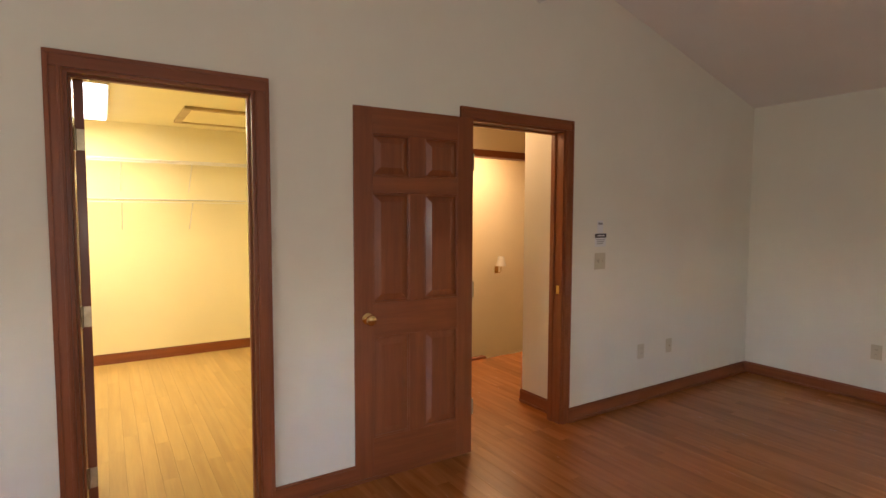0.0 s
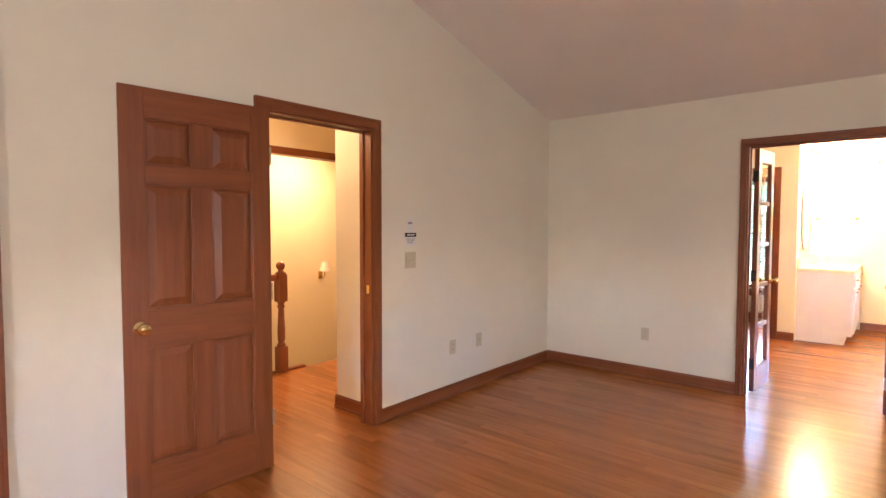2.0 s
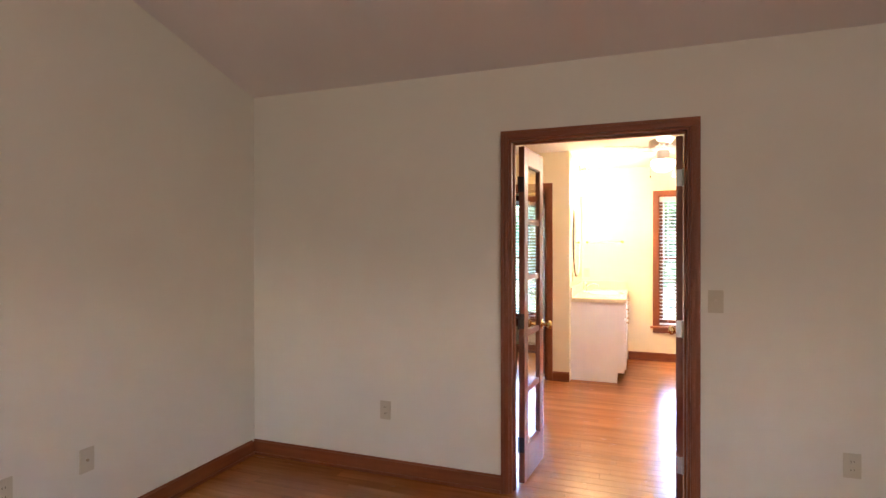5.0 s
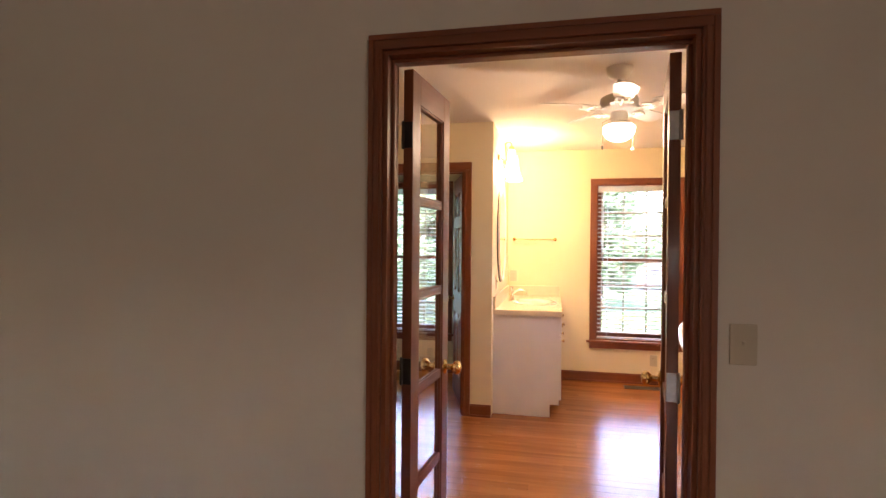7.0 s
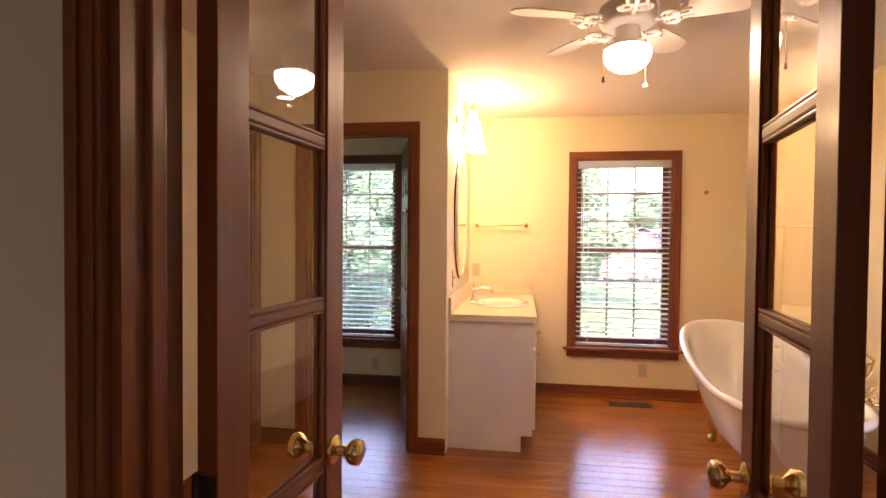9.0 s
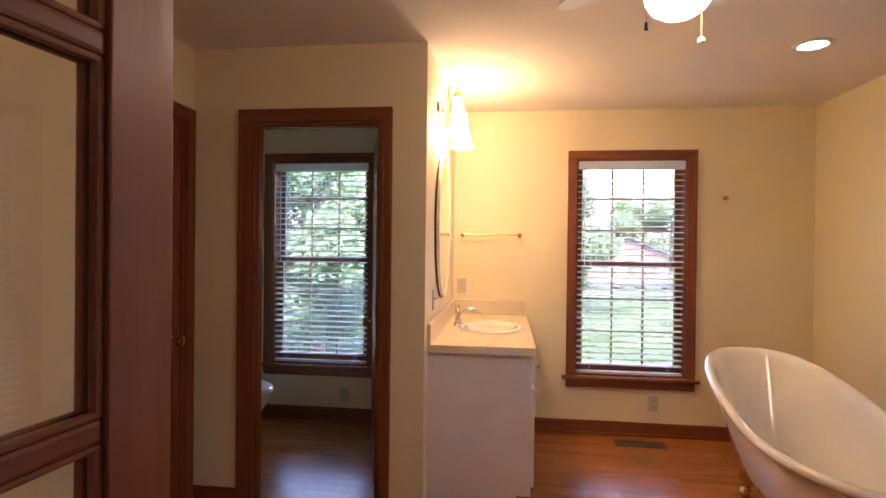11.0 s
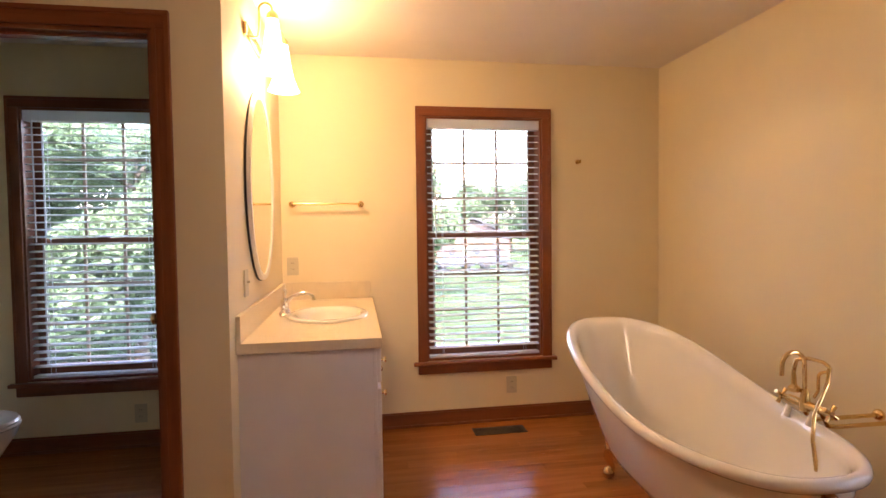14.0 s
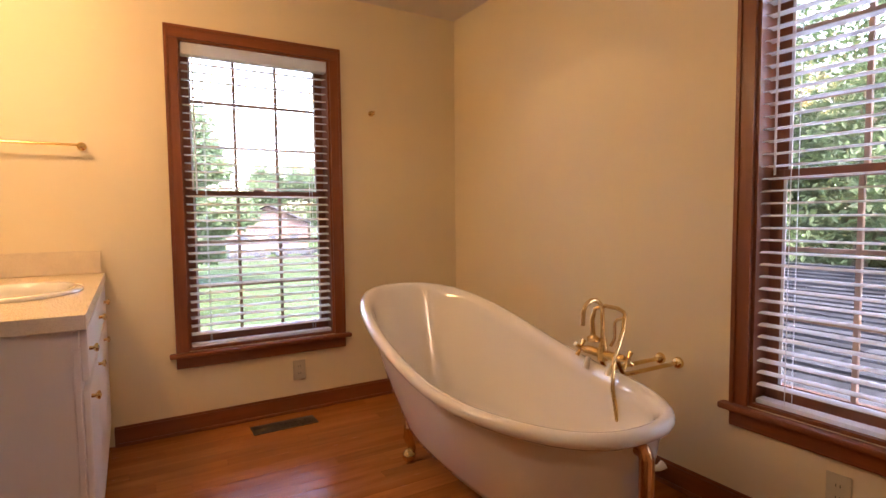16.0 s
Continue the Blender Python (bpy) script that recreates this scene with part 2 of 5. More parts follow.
def arc(c, r, a0, a1, n, u, v):
    c, u, v = Vector(c), Vector(u), Vector(v)
    return [c + r * (math.cos(a0 + (a1 - a0) * k / n) * u + math.sin(a0 + (a1 - a0) * k / n) * v) for k in range(n + 1)]


def mesh_of(name, bm, mat, smooth=None):
    me = bpy.data.meshes.new(name)
    bm.to_mesh(me)
    bm.free()
    me.materials.append(mat)
    if smooth:
        me.shade_smooth()
        me.set_sharp_from_angle(angle=radians(smooth))
    return me


def part(name, bm, mat, parent, label="", smooth=None):
    ob = new(name, mesh_of(name, bm, mat, smooth))
    ob.parent = parent
    return tagged(ob, label)


def thing(name, label, category, group="", kind="", m=None):
    ob = new(name)
    ob.empty_display_size = 0.1
    if m is not None:
        ob.matrix_world = m
    return tagged(ob, label, category, group, kind)


def single(name, bm, mat, label, category, kind="", smooth=None, group=""):
    return tagged(new(name, mesh_of(name, bm, mat, smooth)), label, category, group, kind)


def wall(name, axis, front, back, u0, u1, tops, holes, mat, label, z0=0.0, mat_back=None):
    """A wall along x or y, front and back its two faces, with holes (u0, u1, z0, z1). tops: top height, or (u, z) pairs along it."""
    tp = [(u0, tops), (u1, tops)] if isinstance(tops, (int, float)) else tops

    def top(u):
        for (a, za), (b, zb) in zip(tp, tp[1:]):
            if a - 1e-6 <= u <= b + 1e-6:
                return za + (zb - za) * (u - a) / (b - a)
        return tp[-1][1]
    us = sorted({u0, u1, *[h[0] for h in holes], *[h[1] for h in holes], *[p[0] for p in tp if u0 <= p[0] <= u1]})
    zs = sorted({z0, *[h[2] for h in holes if h[2] > z0], *[h[3] for h in holes]}) + [None]
    bm = bmesh.new()
    cache = {}

    def vert(u, z, w):
        zz = top(u) if z is None else z
        key = (round(u, 5), round(zz, 5), w)
        if key not in cache:
            cache[key] = bm.verts.new((u, w, zz) if axis == "x" else (w, u, zz))
        return cache[key]

    def solid(i, j):
        if not (0 <= i < len(us) - 1 and 0 <= j < len(zs) - 1):
            return False
        uc = (us[i] + us[i + 1]) / 2
        za, zb = zs[j], zs[j + 1] if zs[j + 1] is not None else top(uc)
        zc = (za + zb) / 2
        return not any(h[0] < uc < h[1] and h[2] < zc < h[3] for h in holes)
    for i in range(len(us) - 1):
        for j in range(len(zs) - 1):
            if not solid(i, j):
                continue
            a, b, c, d = us[i], us[i + 1], zs[j], zs[j + 1]
            for w in (front, back):
                f = bm.faces.new([vert(a, c, w), vert(b, c, w), vert(b, d, w), vert(a, d, w)])
                f.material_index = 0 if w == front or mat_back is None else 1
            for (p, q), (ii, jj) in ((((a, c), (b, c)), (i, j - 1)), (((a, d), (b, d)), (i, j + 1)), (((a, c), (a, d)), (i - 1, j)), (((b, c), (b, d)), (i + 1, j))):
                if not solid(ii, jj):
                    bm.faces.new([vert(*p, front), vert(*q, front), vert(*q, back), vert(*p, back)])
    bmesh.ops.recalc_face_normals(bm, faces=bm.faces)
    ob = single(name, bm, mat, label, "wall", "structure")
    if mat_back:
        ob.data.materials.append(mat_back)
    return ob


def slab(name, x0, x1, y0, y1, z0, z1, mat, label, category):
    return single(name, bm_box((x0, y0, z0), (x1, y1, z1)), mat, label, category, "structure")


# ---- walls, floors, ceilings ----
def roof_z(x):
    return EAVE + SLOPE * ((BX - x) if x > RIDGE else (x - WX) * (BX - RIDGE) / (RIDGE - WX))


D1 = (-0.27, 0.475)   # closet doorway
D2 = (1.705, 2.525)    # hall doorway
DH = 2.05              # doorway height
FD = (-0.055, 0.905)   # french doorway
TD = (1.10, 1.808)     # toilet doorway
WIN_W, WIN_LO, WIN_HI, CAS = 0.93, 0.435, 2.07, 0.06
W1, W2, W3 = 0.0, 2.406, 7.13   # left casing edges, seen from inside
w1_hole = (W1 - WIN_W + CAS, W1 - CAS, WIN_LO, WIN_HI)
w2_hole = (W2 - WIN_W + CAS, W2 - CAS, WIN_LO, WIN_HI)
w3_hole = (W3 - WIN_W + CAS, W3 - CAS, WIN_LO, WIN_HI)
rake = [(WX - 0.15, EAVE), (RIDGE, roof_z(RIDGE)), (BX, EAVE)]
wall("wall_north", "x", AY, AY + 0.12, WX - 0.15, BX, rake, [(*D1, -1, DH), (*D2, -1, DH)], wall_white, "cream-white painted gable wall with two doorways", mat_back=wall_hall)
wall("wall_east", "y", BX, BX2, SY - 0.15, 3.0, EAVE, [(*FD, -1, DH)], wall_white, "cream-white painted wall with a double doorway", mat_back=wall_cream)
# south and west openings are out of view, sized to light the bedroom
wall("wall_south", "x", SY, SY - 0.15, WX - 0.15, BX, rake, [(0.3, 0.75, 1.1, 1.55)], wall_white, "cream-white painted bedroom wall with an unseen window opening sized for daylight")
wall("wall_west", "y", WX, WX - 0.15, SY, AY, EAVE, [(0.5, 0.98, 1.0, 1.45)], wall_white, "cream-white painted bedroom wall with an unseen side window opening sized for daylight")
wall("wall_bath_east", "y", CX, CX + 0.16, DY - 0.16, 3.0, CEIL, [w1_hole, w2_hole], wall_cream, "pale yellow painted wall with two windows", mat_back=outside_wall)
wall("wall_bath_south", "x", DY, DY - 0.16, BX2, CX, CEIL, [w3_hole], wall_cream, "pale yellow painted wall behind the bathtub", mat_back=outside_wall)
wall("wall_bath_north", "x", NY, NY + 0.12, BX2, JX, CEIL, [(7.19, 7.575, -1, DH)], wall_cream, "pale yellow painted wall with a closet door")
wall("wall_toilet_door", "y", JX, JX + 0.11, JY, 2.75, CEIL, [(*TD, -1, DH)], wall_cream, "pale yellow painted partition with a doorway")
wall("wall_vanity", "x", JY, JY + 0.11, JX + 0.11, CX, CEIL, [], wall_cream, "pale yellow painted partition behind the vanity")
wall("wall_toilet_north", "x", 2.75, 2.86, JX + 0.11, CX, CEIL, [], wall_cream, "pale yellow painted toilet room wall")
slab("wall_linen_back", 6.7, 7.65, 2.75, 2.85, 0, CEIL, wall_cream, "painted wall closing the linen closet", "wall")

roof_pts = [(WX - 0.15, EAVE), (RIDGE, roof_z(RIDGE)), (BX, EAVE)]
bm = bmesh.new()
lower = [[bm.verts.new((x, y, z)) for x, z in roof_pts] for y in (SY - 0.15, AY + 0.12)]
upper = [[bm.verts.new((x, y, z + 0.12)) for x, z in roof_pts] for y in (SY - 0.15, AY + 0.12)]
for g in (lower, upper):
    for k in (0, 1):
        bm.faces.new((g[0][k], g[0][k + 1], g[1][k + 1], g[1][k]))
bmesh.ops.recalc_face_normals(bm, faces=bm.faces)
single("ceiling_bedroom", bm, ceil_bed, "vaulted white painted bedroom ceiling sloping up to a ridge", "ceiling", "structure")
slab("ceiling_bath", BX2, CX + 0.16, DY - 0.16, 3.0, CEIL, CEIL + 0.1, ceil_bath, "flat white textured bathroom ceiling", "ceiling")
# unseen overhang, added to keep direct sun out of the west opening
slab("trim_eave", WX - 1.10, WX - 0.1505, SY - 0.15, AY + 0.12, EAVE - 0.02, EAVE + 0.10, outside_wall, "unseen slab added outside the bedroom wall to block the sun", "eave")
slab("subfloor", WX - 0.15, CX + 0.16, SY - 0.15, 4.36, -0.20, -0.019, subfloor, "dark subfloor under the oak boards", "floor")
slab("subfloor_closet", -1.0, 1.5, 4.36, 6.3, -0.20, -0.019, subfloor, "dark subfloor under the closet boards", "floor")

# closet
wall("wall_closet_north", "x", 6.14, 6.24, -1.0, 1.5, 2.44, [], wall_closet, "yellow painted closet back wall")
slab("wall_closet_west", -1.0, -0.9, 2.82, 6.14, 0, 2.44, wall_closet, "yellow painted closet side wall", "wall")
slab("wall_closet_east", 1.4, 1.5, 2.82, 6.14, 0, 2.44, wall_closet, "yellow painted closet side wall", "wall")
slab("ceiling_closet", -1.0, 1.5, 2.82, 6.24, 2.36, 2.44, wall_closet, "pale yellow closet ceiling with an attic hatch", "ceiling")

# hall and stairwell
slab("wall_hall_partition", 2.60, 2.72, 2.82, 3.20, 0, CEIL, wall_white, "short white painted hall partition", "wall")
slab("wall_stair_north", 1.5, 6.2, 5.40, 5.5, -2.7, CEIL, wall_hall, "yellow painted stairwell wall", "wall")
slab("wall_stair_east", 6.1, 6.2, 3.0, 5.40, -2.7, CEIL, wall_hall, "yellow painted stairwell end wall", "wall")
slab("wall_hall_back", 2.72, 6.1, 3.0, 3.1, 0, CEIL, wall_hall, "yellow painted hall wall", "wall")
slab("wall_stair_header", 1.5, 6.1, 4.34, 4.44, 2.12, CEIL, wall_hall, "yellow painted header above the stairwell", "wall")
single("trim_stair_header", bm_box((1.5, 4.325, 2.05), (6.1, 4.455, 2.12), 0.006), wood_x, "dark stained wooden trim under the stairwell header", "trim", "structure")
slab("ceiling_hall", 1.5, 6.2, 2.82, 5.5, CEIL, CEIL + 0.1, wall_hall, "pale yellow hall ceiling", "ceiling")
slab("wall_stair_side", 1.5, 6.1, 4.36, 4.40, -2.7, -0.2, wall_hall, "yellow painted stairwell side below the landing", "wall")
slab("floor_below", 1.5, 6.2, 4.36, 5.5, -2.75, -2.7, floor_rest, "wooden floor at the foot of the stairs", "floor")
slab("wall_stair_west", 1.4, 1.499, 4.36, 5.5, -2.7, -0.001, wall_hall, "yellow painted stairwell end wall below the hall", "wall")

# ---- baseboards ----
BASE_H = 0.10


def baseboard(axis, face, out, u0, u1, label="dark stained wooden baseboard with a shoe moulding"):
    """axis: the way it runs; face: the wall's face; out: +1 or -1, the way it stands off."""
    root = thing("baseboard", label, "baseboard", "baseboards", "structure")
    w = wood_x if axis == "x" else wood_y

    def bx(d0, d1, z0, z1, bev):
        a, b = sorted((face + out * d0, face + out * d1))
        return bm_box((u0, a, z0), (u1, b, z1), bev) if axis == "x" else bm_box((a, u0, z0), (b, u1, z1), bev)
    part("board", bx(0.0005, 0.014, 0.0, BASE_H - 0.012, 0.0), w, root)
    part("cap", bx(0.0005, 0.011, BASE_H - 0.012, BASE_H, 0.005), w, root)
    part("shoe", bx(0.0141, 0.028, 0.0, 0.018, 0.007), w, root)
    return root


KA = 0.06
baseboard("x", AY, -1, WX, D1[0] - KA)
baseboard("x", AY, -1, D1[1] + KA, D2[0] - KA)
baseboard("x", AY, -1, D2[1] + KA, BX - 0.03)
baseboard("y", BX, -1, FD[1] + 0.042, AY)
baseboard("y", BX, -1, SY, FD[0] - 0.042)
baseboard("x", SY, 1, WX, BX - 0.03)
baseboard("y", WX, 1, SY + 0.03, AY - 0.03)
baseboard("y", CX, -1, DY, 0.29)
baseboard("x", DY, 1, BX2, CX - 0.03)
baseboard("y", JX, -1, JY, TD[0] - KA)
baseboard("y", JX, -1, TD[1] + KA, NY)
baseboard("y", CX, -1, JY + 0.11, 2.75)
baseboard("x", NY, -1, BX2, 7.115)
baseboard("y", BX2, 1, FD[1] + 0.042, NY - 0.03)
baseboard("y", BX2, 1, DY + 0.03, FD[0] - 0.042)
baseboard("x", 6.14, -1, -0.9, 1.4)
baseboard("y", -0.9, 1, 2.83, 6.11)
baseboard("y", 2.60, -1, 2.85, 3.20)
baseboard("x", 3.20, 1, 2.59, 2.73)


# ---- door frames ----
def doorway(name, axis, face, back, u0, u1, label, both=True, stop_at=0.6, KA=KA):
    """Casing on both faces, jamb lining and stop of a doorway. face: the side passed first."""
    root = thing(name, label, "door frame", "", "structure")
    sg = 1 if face < back else -1

    def bx(w0, w1, a, b, z0, z1, bev=0.003):
        w0, w1 = sorted((w0, w1))
        return bm_box((a, w0, z0), (b, w1, z1), bev) if axis == "x" else bm_box((w0, a, z0), (w1, b, z1), bev)
    wh = wood_x if axis == "x" else wood_y
    for f, o in ((face, -sg), (back, sg)) if both else ((face, -sg),):
        for a, b in ((u0 - KA, u0 + 0.004), (u1 - 0.004, u1 + KA)):
            part("casing", bx(f + o * 0.0005, f + o * 0.016, a, b, 0, DH - 0.0045), wood_z, root)
            e = a if a < u0 else b
            inner = -1 if e == b else 1
            lo_, hi_ = sorted((e, e + inner * 0.018))
            part("back_band", bx(f + o * 0.0161, f + o * 0.022, lo_, hi_, 0, DH + KA - 0.018), wood_z, root)
            mid = u0 - 0.010 if a < u0 else u1 + 0.010
            part("bead", bx(f + o * 0.0161, f + o * 0.020, mid - 0.006, mid + 0.006, 0, DH + 0.004), wood_z, root)
        part("head_casing", bx(f + o * 0.0005, f + o * 0.016, u0 - KA, u1 + KA, DH - 0.004, DH + KA), wh, root)
        part("head_band", bx(f + o * 0.0161, f + o * 0.022, u0 - KA, u1 + KA, DH + KA - 0.0178, DH + KA), wh, root)
    part("jamb", bx(face, back, u0 + 0.0005, u0 + 0.018, 0, DH - 0.018, 0), wood_z, root)
    part("jamb", bx(face, back, u1 - 0.018, u1 - 0.0005, 0, DH - 0.018, 0), wood_z, root)
    part("head_jamb", bx(face, back, u0 + 0.0005, u1 - 0.0005, DH - 0.018, DH - 0.0005, 0), wh, root)
    s0 = face + (back - face) * stop_at
    s1 = s0 + sg * 0.012 * 2.5
    part("stop", bx(s0, s1, u0 + 0.0181, u0 + 0.029, 0, DH - 0.03), wood_z, root)
    part("stop", bx(s0, s1, u1 - 0.029, u1 - 0.0181, 0, DH - 0.03), wood_z, root)
    part("head_stop", bx(s0, s1, u0 + 0.0181, u1 - 0.0181, DH - 0.029, DH - 0.0181), wh, root)
    return root


doorway("door_1", "x", AY, AY + 0.12, *D1, "dark stained wooden door frame of the closet", stop_at=0.35)
frame_hall = doorway("door_2", "x", AY, AY + 0.12, *D2, "dark stained wooden door frame to the hall")
frame_fr = doorway("door_3", "y", BX, BX2, *FD, "dark stained wooden frame of the french doors", stop_at=0.35, KA=0.042)
doorway("door_4", "y", JX, JX + 0.11, *TD, "dark stained wooden door frame of the toilet room", stop_at=0.3)
doorway("door_5", "x", NY, NY + 0.12, 7.19, 7.575, "dark stained wooden door frame of the linen closet", both=False)
part("strike_plate", bm_box((D2[1] - 0.0205, AY + 0.02, 0.92), (D2[1] - 0.0182, AY + 0.05, 0.98), 0.0005), brass, frame_hall, "small brass strike plate")


# ---- door leaves ----
def knob_bm(side):
    """A round door knob that sticks out along y on one side."""
    prof = [(0.031, 0.0), (0.031, 0.004), (0.026, 0.008), (0.012, 0.012), (0.011, 0.030), (0.017, 0.036), (0.026, 0.044), (0.029, 0.054), (0.026, 0.064), (0.016, 0.070), (0.0, 0.072)]
    return bm_lathe(prof, 20, Matrix.Rotation(radians(-90 if side > 0 else 90), 4, "X"))


def add_knob(root, x, z, y, side, mat=None):
    k = part("knob", join(None, knob_bm(side), Matrix.Translation((x, y, z))), mat or brass, root, "polished brass knob" if mat is None else "", 40)
    return k


def add_hinges(root, y, zs, mat, knuckle_y):
    for z in zs:
        h = part("hinge", bm_box((-0.0035, y - 0.017, z - 0.045), (-0.0005, y + 0.017, z + 0.045), 0.0005), mat, root, "metal butt hinge")
        part("knuckle", join(None, bm_lathe([(0.0, -0.05), (0.006, -0.046), (0.006, 0.046), (0.0, 0.05)], 10), Matrix.Translation((-0.003, knuckle_y, z))), mat, h, "", 40)


def raised_panel(x0, x1, z0, z1, t):
    """A raised panel: thin edge, sloping field, both faces."""
    bm = bmesh.new()
    def ring(d, y):
        return [bm.verts.new(p) for p in ((x0 + d, y, z0 + d), (x1 - d, y, z0 + d), (x1 - d, y, z1 - d), (x0 + d, y, z1 - d))]
    for s in (-1, 1):
        rs = [ring(0, 0.0), ring(0.0, s * t * 0.06), ring(0.014, s * t * 0.06), ring(0.050, s * t * 0.42)]
        for a, b in zip(rs, rs[1:]):
            for k in range(4):
                bm.faces.new((a[k], a[(k + 1) % 4], b[(k + 1) % 4], b[k]))
        bm.faces.new(rs[-1])
    bmesh.ops.remove_doubles(bm, verts=bm.verts, dist=1e-5)
    bmesh.ops.recalc_face_normals(bm, faces=bm.faces)
    return bm


def panel_door(label, width, m, knobs=True, hinge_mat=None, knob_mat=None):
    """Six-panel leaf: hinge edge at x = 0, leaf along +x, thickness about y = 0."""
    root = thing("panel_door", label, "door", "", "", m)
    T, H = 0.035, 2.028
    st, mid = (0.105, 0.095) if width > 0.5 else (0.062, 0.05)
    z0 = 0.012
    rails = [(z0, 0.235), (0.80, 0.985), (1.585, 1.675), (1.90, z0 + H)]
    for a, b in ((0, st), (width - st, width)):
        part("stile", bm_box((a, -T / 2, z0), (b, T / 2, z0 + H), 0.002), wood_z, root)
    for a, b in rails:
        part("rail", bm_box((st, -T / 2, a), (width - st, T / 2, b), 0.002), wood_x, root)
    c = width / 2
    for (a, b), (a2, b2) in zip(rails, rails[1:]):
        part("mullion", bm_box((c - mid / 2, -T / 2, b), (c + mid / 2, T / 2, a2), 0.002), wood_z, root)
        for x0, x1 in ((st, c - mid / 2), (c + mid / 2, width - st)):
            part("panel", raised_panel(x0 - 0.001, x1 + 0.001, b - 0.001, a2 + 0.001, T), wood_z, root)
            # sticking round the panel
            for s in (-1, 1):
                bmm = bmesh.new()
                for lo, hi in (((x0, b), (x0 + 0.010, a2)), ((x1 - 0.010, b), (x1, a2)), ((x0, b), (x1, b + 0.010)), ((x0, a2 - 0.010), (x1, a2))):
                    ya, yb = sorted((s * T * 0.07, s * T * 0.44))
                    bm_box((lo[0], ya, lo[1]), (hi[0], yb, hi[1]), 0.003, bmm)
                part("sticking", bmm, wood_z, root)
    if knobs:
        add_knob(root, width - 0.072, 0.905, T / 2, 1, knob_mat)
        add_knob(root, width - 0.072, 0.905, -T / 2, -1, knob_mat)
        part("latch", bm_box((width - 0.0005, -0.012, 0.88), (width + 0.0015, 0.012, 0.935), 0.0005), brass, root, "small brass latch plate")
    add_hinges(root, 0.0, (0.30, 1.02, 1.78), hinge_mat or brass_dull, T / 2)
    return root


hall_leaf = panel_door("open six-panel dark stained wooden door with a brass knob", 0.748, pose(1.715, 2.672, 0, 0, 0, 177.5))
panel_door("open six-panel dark stained wooden closet door", 0.69, pose(D1[0] + 0.050, AY + 0.130, 0, 0, 0, 93), knobs=False)
panel_door("open six-panel dark stained wooden toilet room door", 0.66, pose(JX + 0.135, TD[0] + 0.026, 0, 0, 0, 17))
linen = panel_door("closed six-panel dark stained linen closet door with a hook", 0.343, pose(7.211, NY + 0.03, 0, 0, 0, 0))
rh = thing("robe_hook", "small brass robe hook on the wall beside a door", "hook")
part("rose", join(None, bm_lathe([(0.017, 0.0), (0.017, 0.005), (0.008, 0.010), (0.007, 0.040)], 16), Matrix.Translation((7.105, NY - 0.0005, 1.81)) @ Matrix.Rotation(radians(90), 4, "X")), brass, rh, "", 40)
part("ball", join(None, bm_lathe([(0.0, -0.014), (0.010, -0.010), (0.014, 0.0), (0.010, 0.010), (0.0, 0.014)], 16), Matrix.Translation((7.105, NY - 0.050, 1.81))), brass, rh, "", 50)


def french_leaf(label, width, m, inner, hinge_mat):
    """Five-light glazed leaf: hinge at x = 0, leaf along +x. inner: the side (+1 or -1) on which the opening lies."""
    root = thing("french_door", label, "door", "french doors", "", m)
    T, H, z0 = 0.035, 2.015, 0.012
    st, top, bot = 0.078, 0.105, 0.20
    for a, b in ((0, st), (width - st, width)):
        part("stile", bm_box((a, -T / 2, z0), (b, T / 2, z0 + H), 0.002), wood_z, root)
    part("rail", bm_box((st, -T / 2, z0), (width - st, T / 2, z0 + bot), 0.002), wood_x, root)
    part("rail", bm_box((st, -T / 2, z0 + H - top), (width - st, T / 2, z0 + H), 0.002), wood_x, root)
    zl, zh, n = z0 + bot, z0 + H - top, 5
    step = (zh - zl) / n
    for k in range(1, n):
        z = zl + k * step
        bmm = bm_box((st, -T / 2 + 0.004, z - 0.011), (width - st, T / 2 - 0.004, z + 0.011), 0.005)
        part("muntin", bmm, wood_x, root)
    for k in range(n):
        a, b = zl + k * step + (0.011 if k else 0), zl + (k + 1) * step - (0.011 if k < n - 1 else 0)
        pane = part("pane", bm_box((st - 0.003, -0.002, a - 0.003), (width - st + 0.003, 0.002, b + 0.003)), glass, root, "clear glass pane")
        pane.visible_shadow = False
        for s in (-1, 1):
            bmm = bmesh.new()
            for lo, hi in (((st, a), (st + 0.009, b)), ((width - st - 0.009, a), (width - st, b)), ((st, a), (width - st, a + 0.007)), ((st, b - 0.007), (width - st, b))):
                ya, yb = sorted((s * 0.003, s * 0.013))
                bm_box((lo[0], ya, lo[1]), (hi[0], yb, hi[1]), 0.003, bmm)
            part("glazing_bead", bmm, wood_z, root)
    add_knob(root, width - 0.046, 0.915, T / 2, 1)
    add_knob(root, width - 0.046, 0.915, -T / 2, -1)
    add_hinges(root, 0.0, (0.24, 0.98, 1.80), hinge_mat, inner * T / 2)
    return root


french_leaf("open glazed french door of dark stained wood with brass knob", 0.432, pose(BX2 + 0.010, 0.8545, 0, 0, 0, -5.6), 1, iron)
french_leaf("open glazed french door of dark stained wood with steel hinges", 0.432, pose(BX2 + 0.010, -0.009, 0, 0, 0, -8.2), -1, steel)


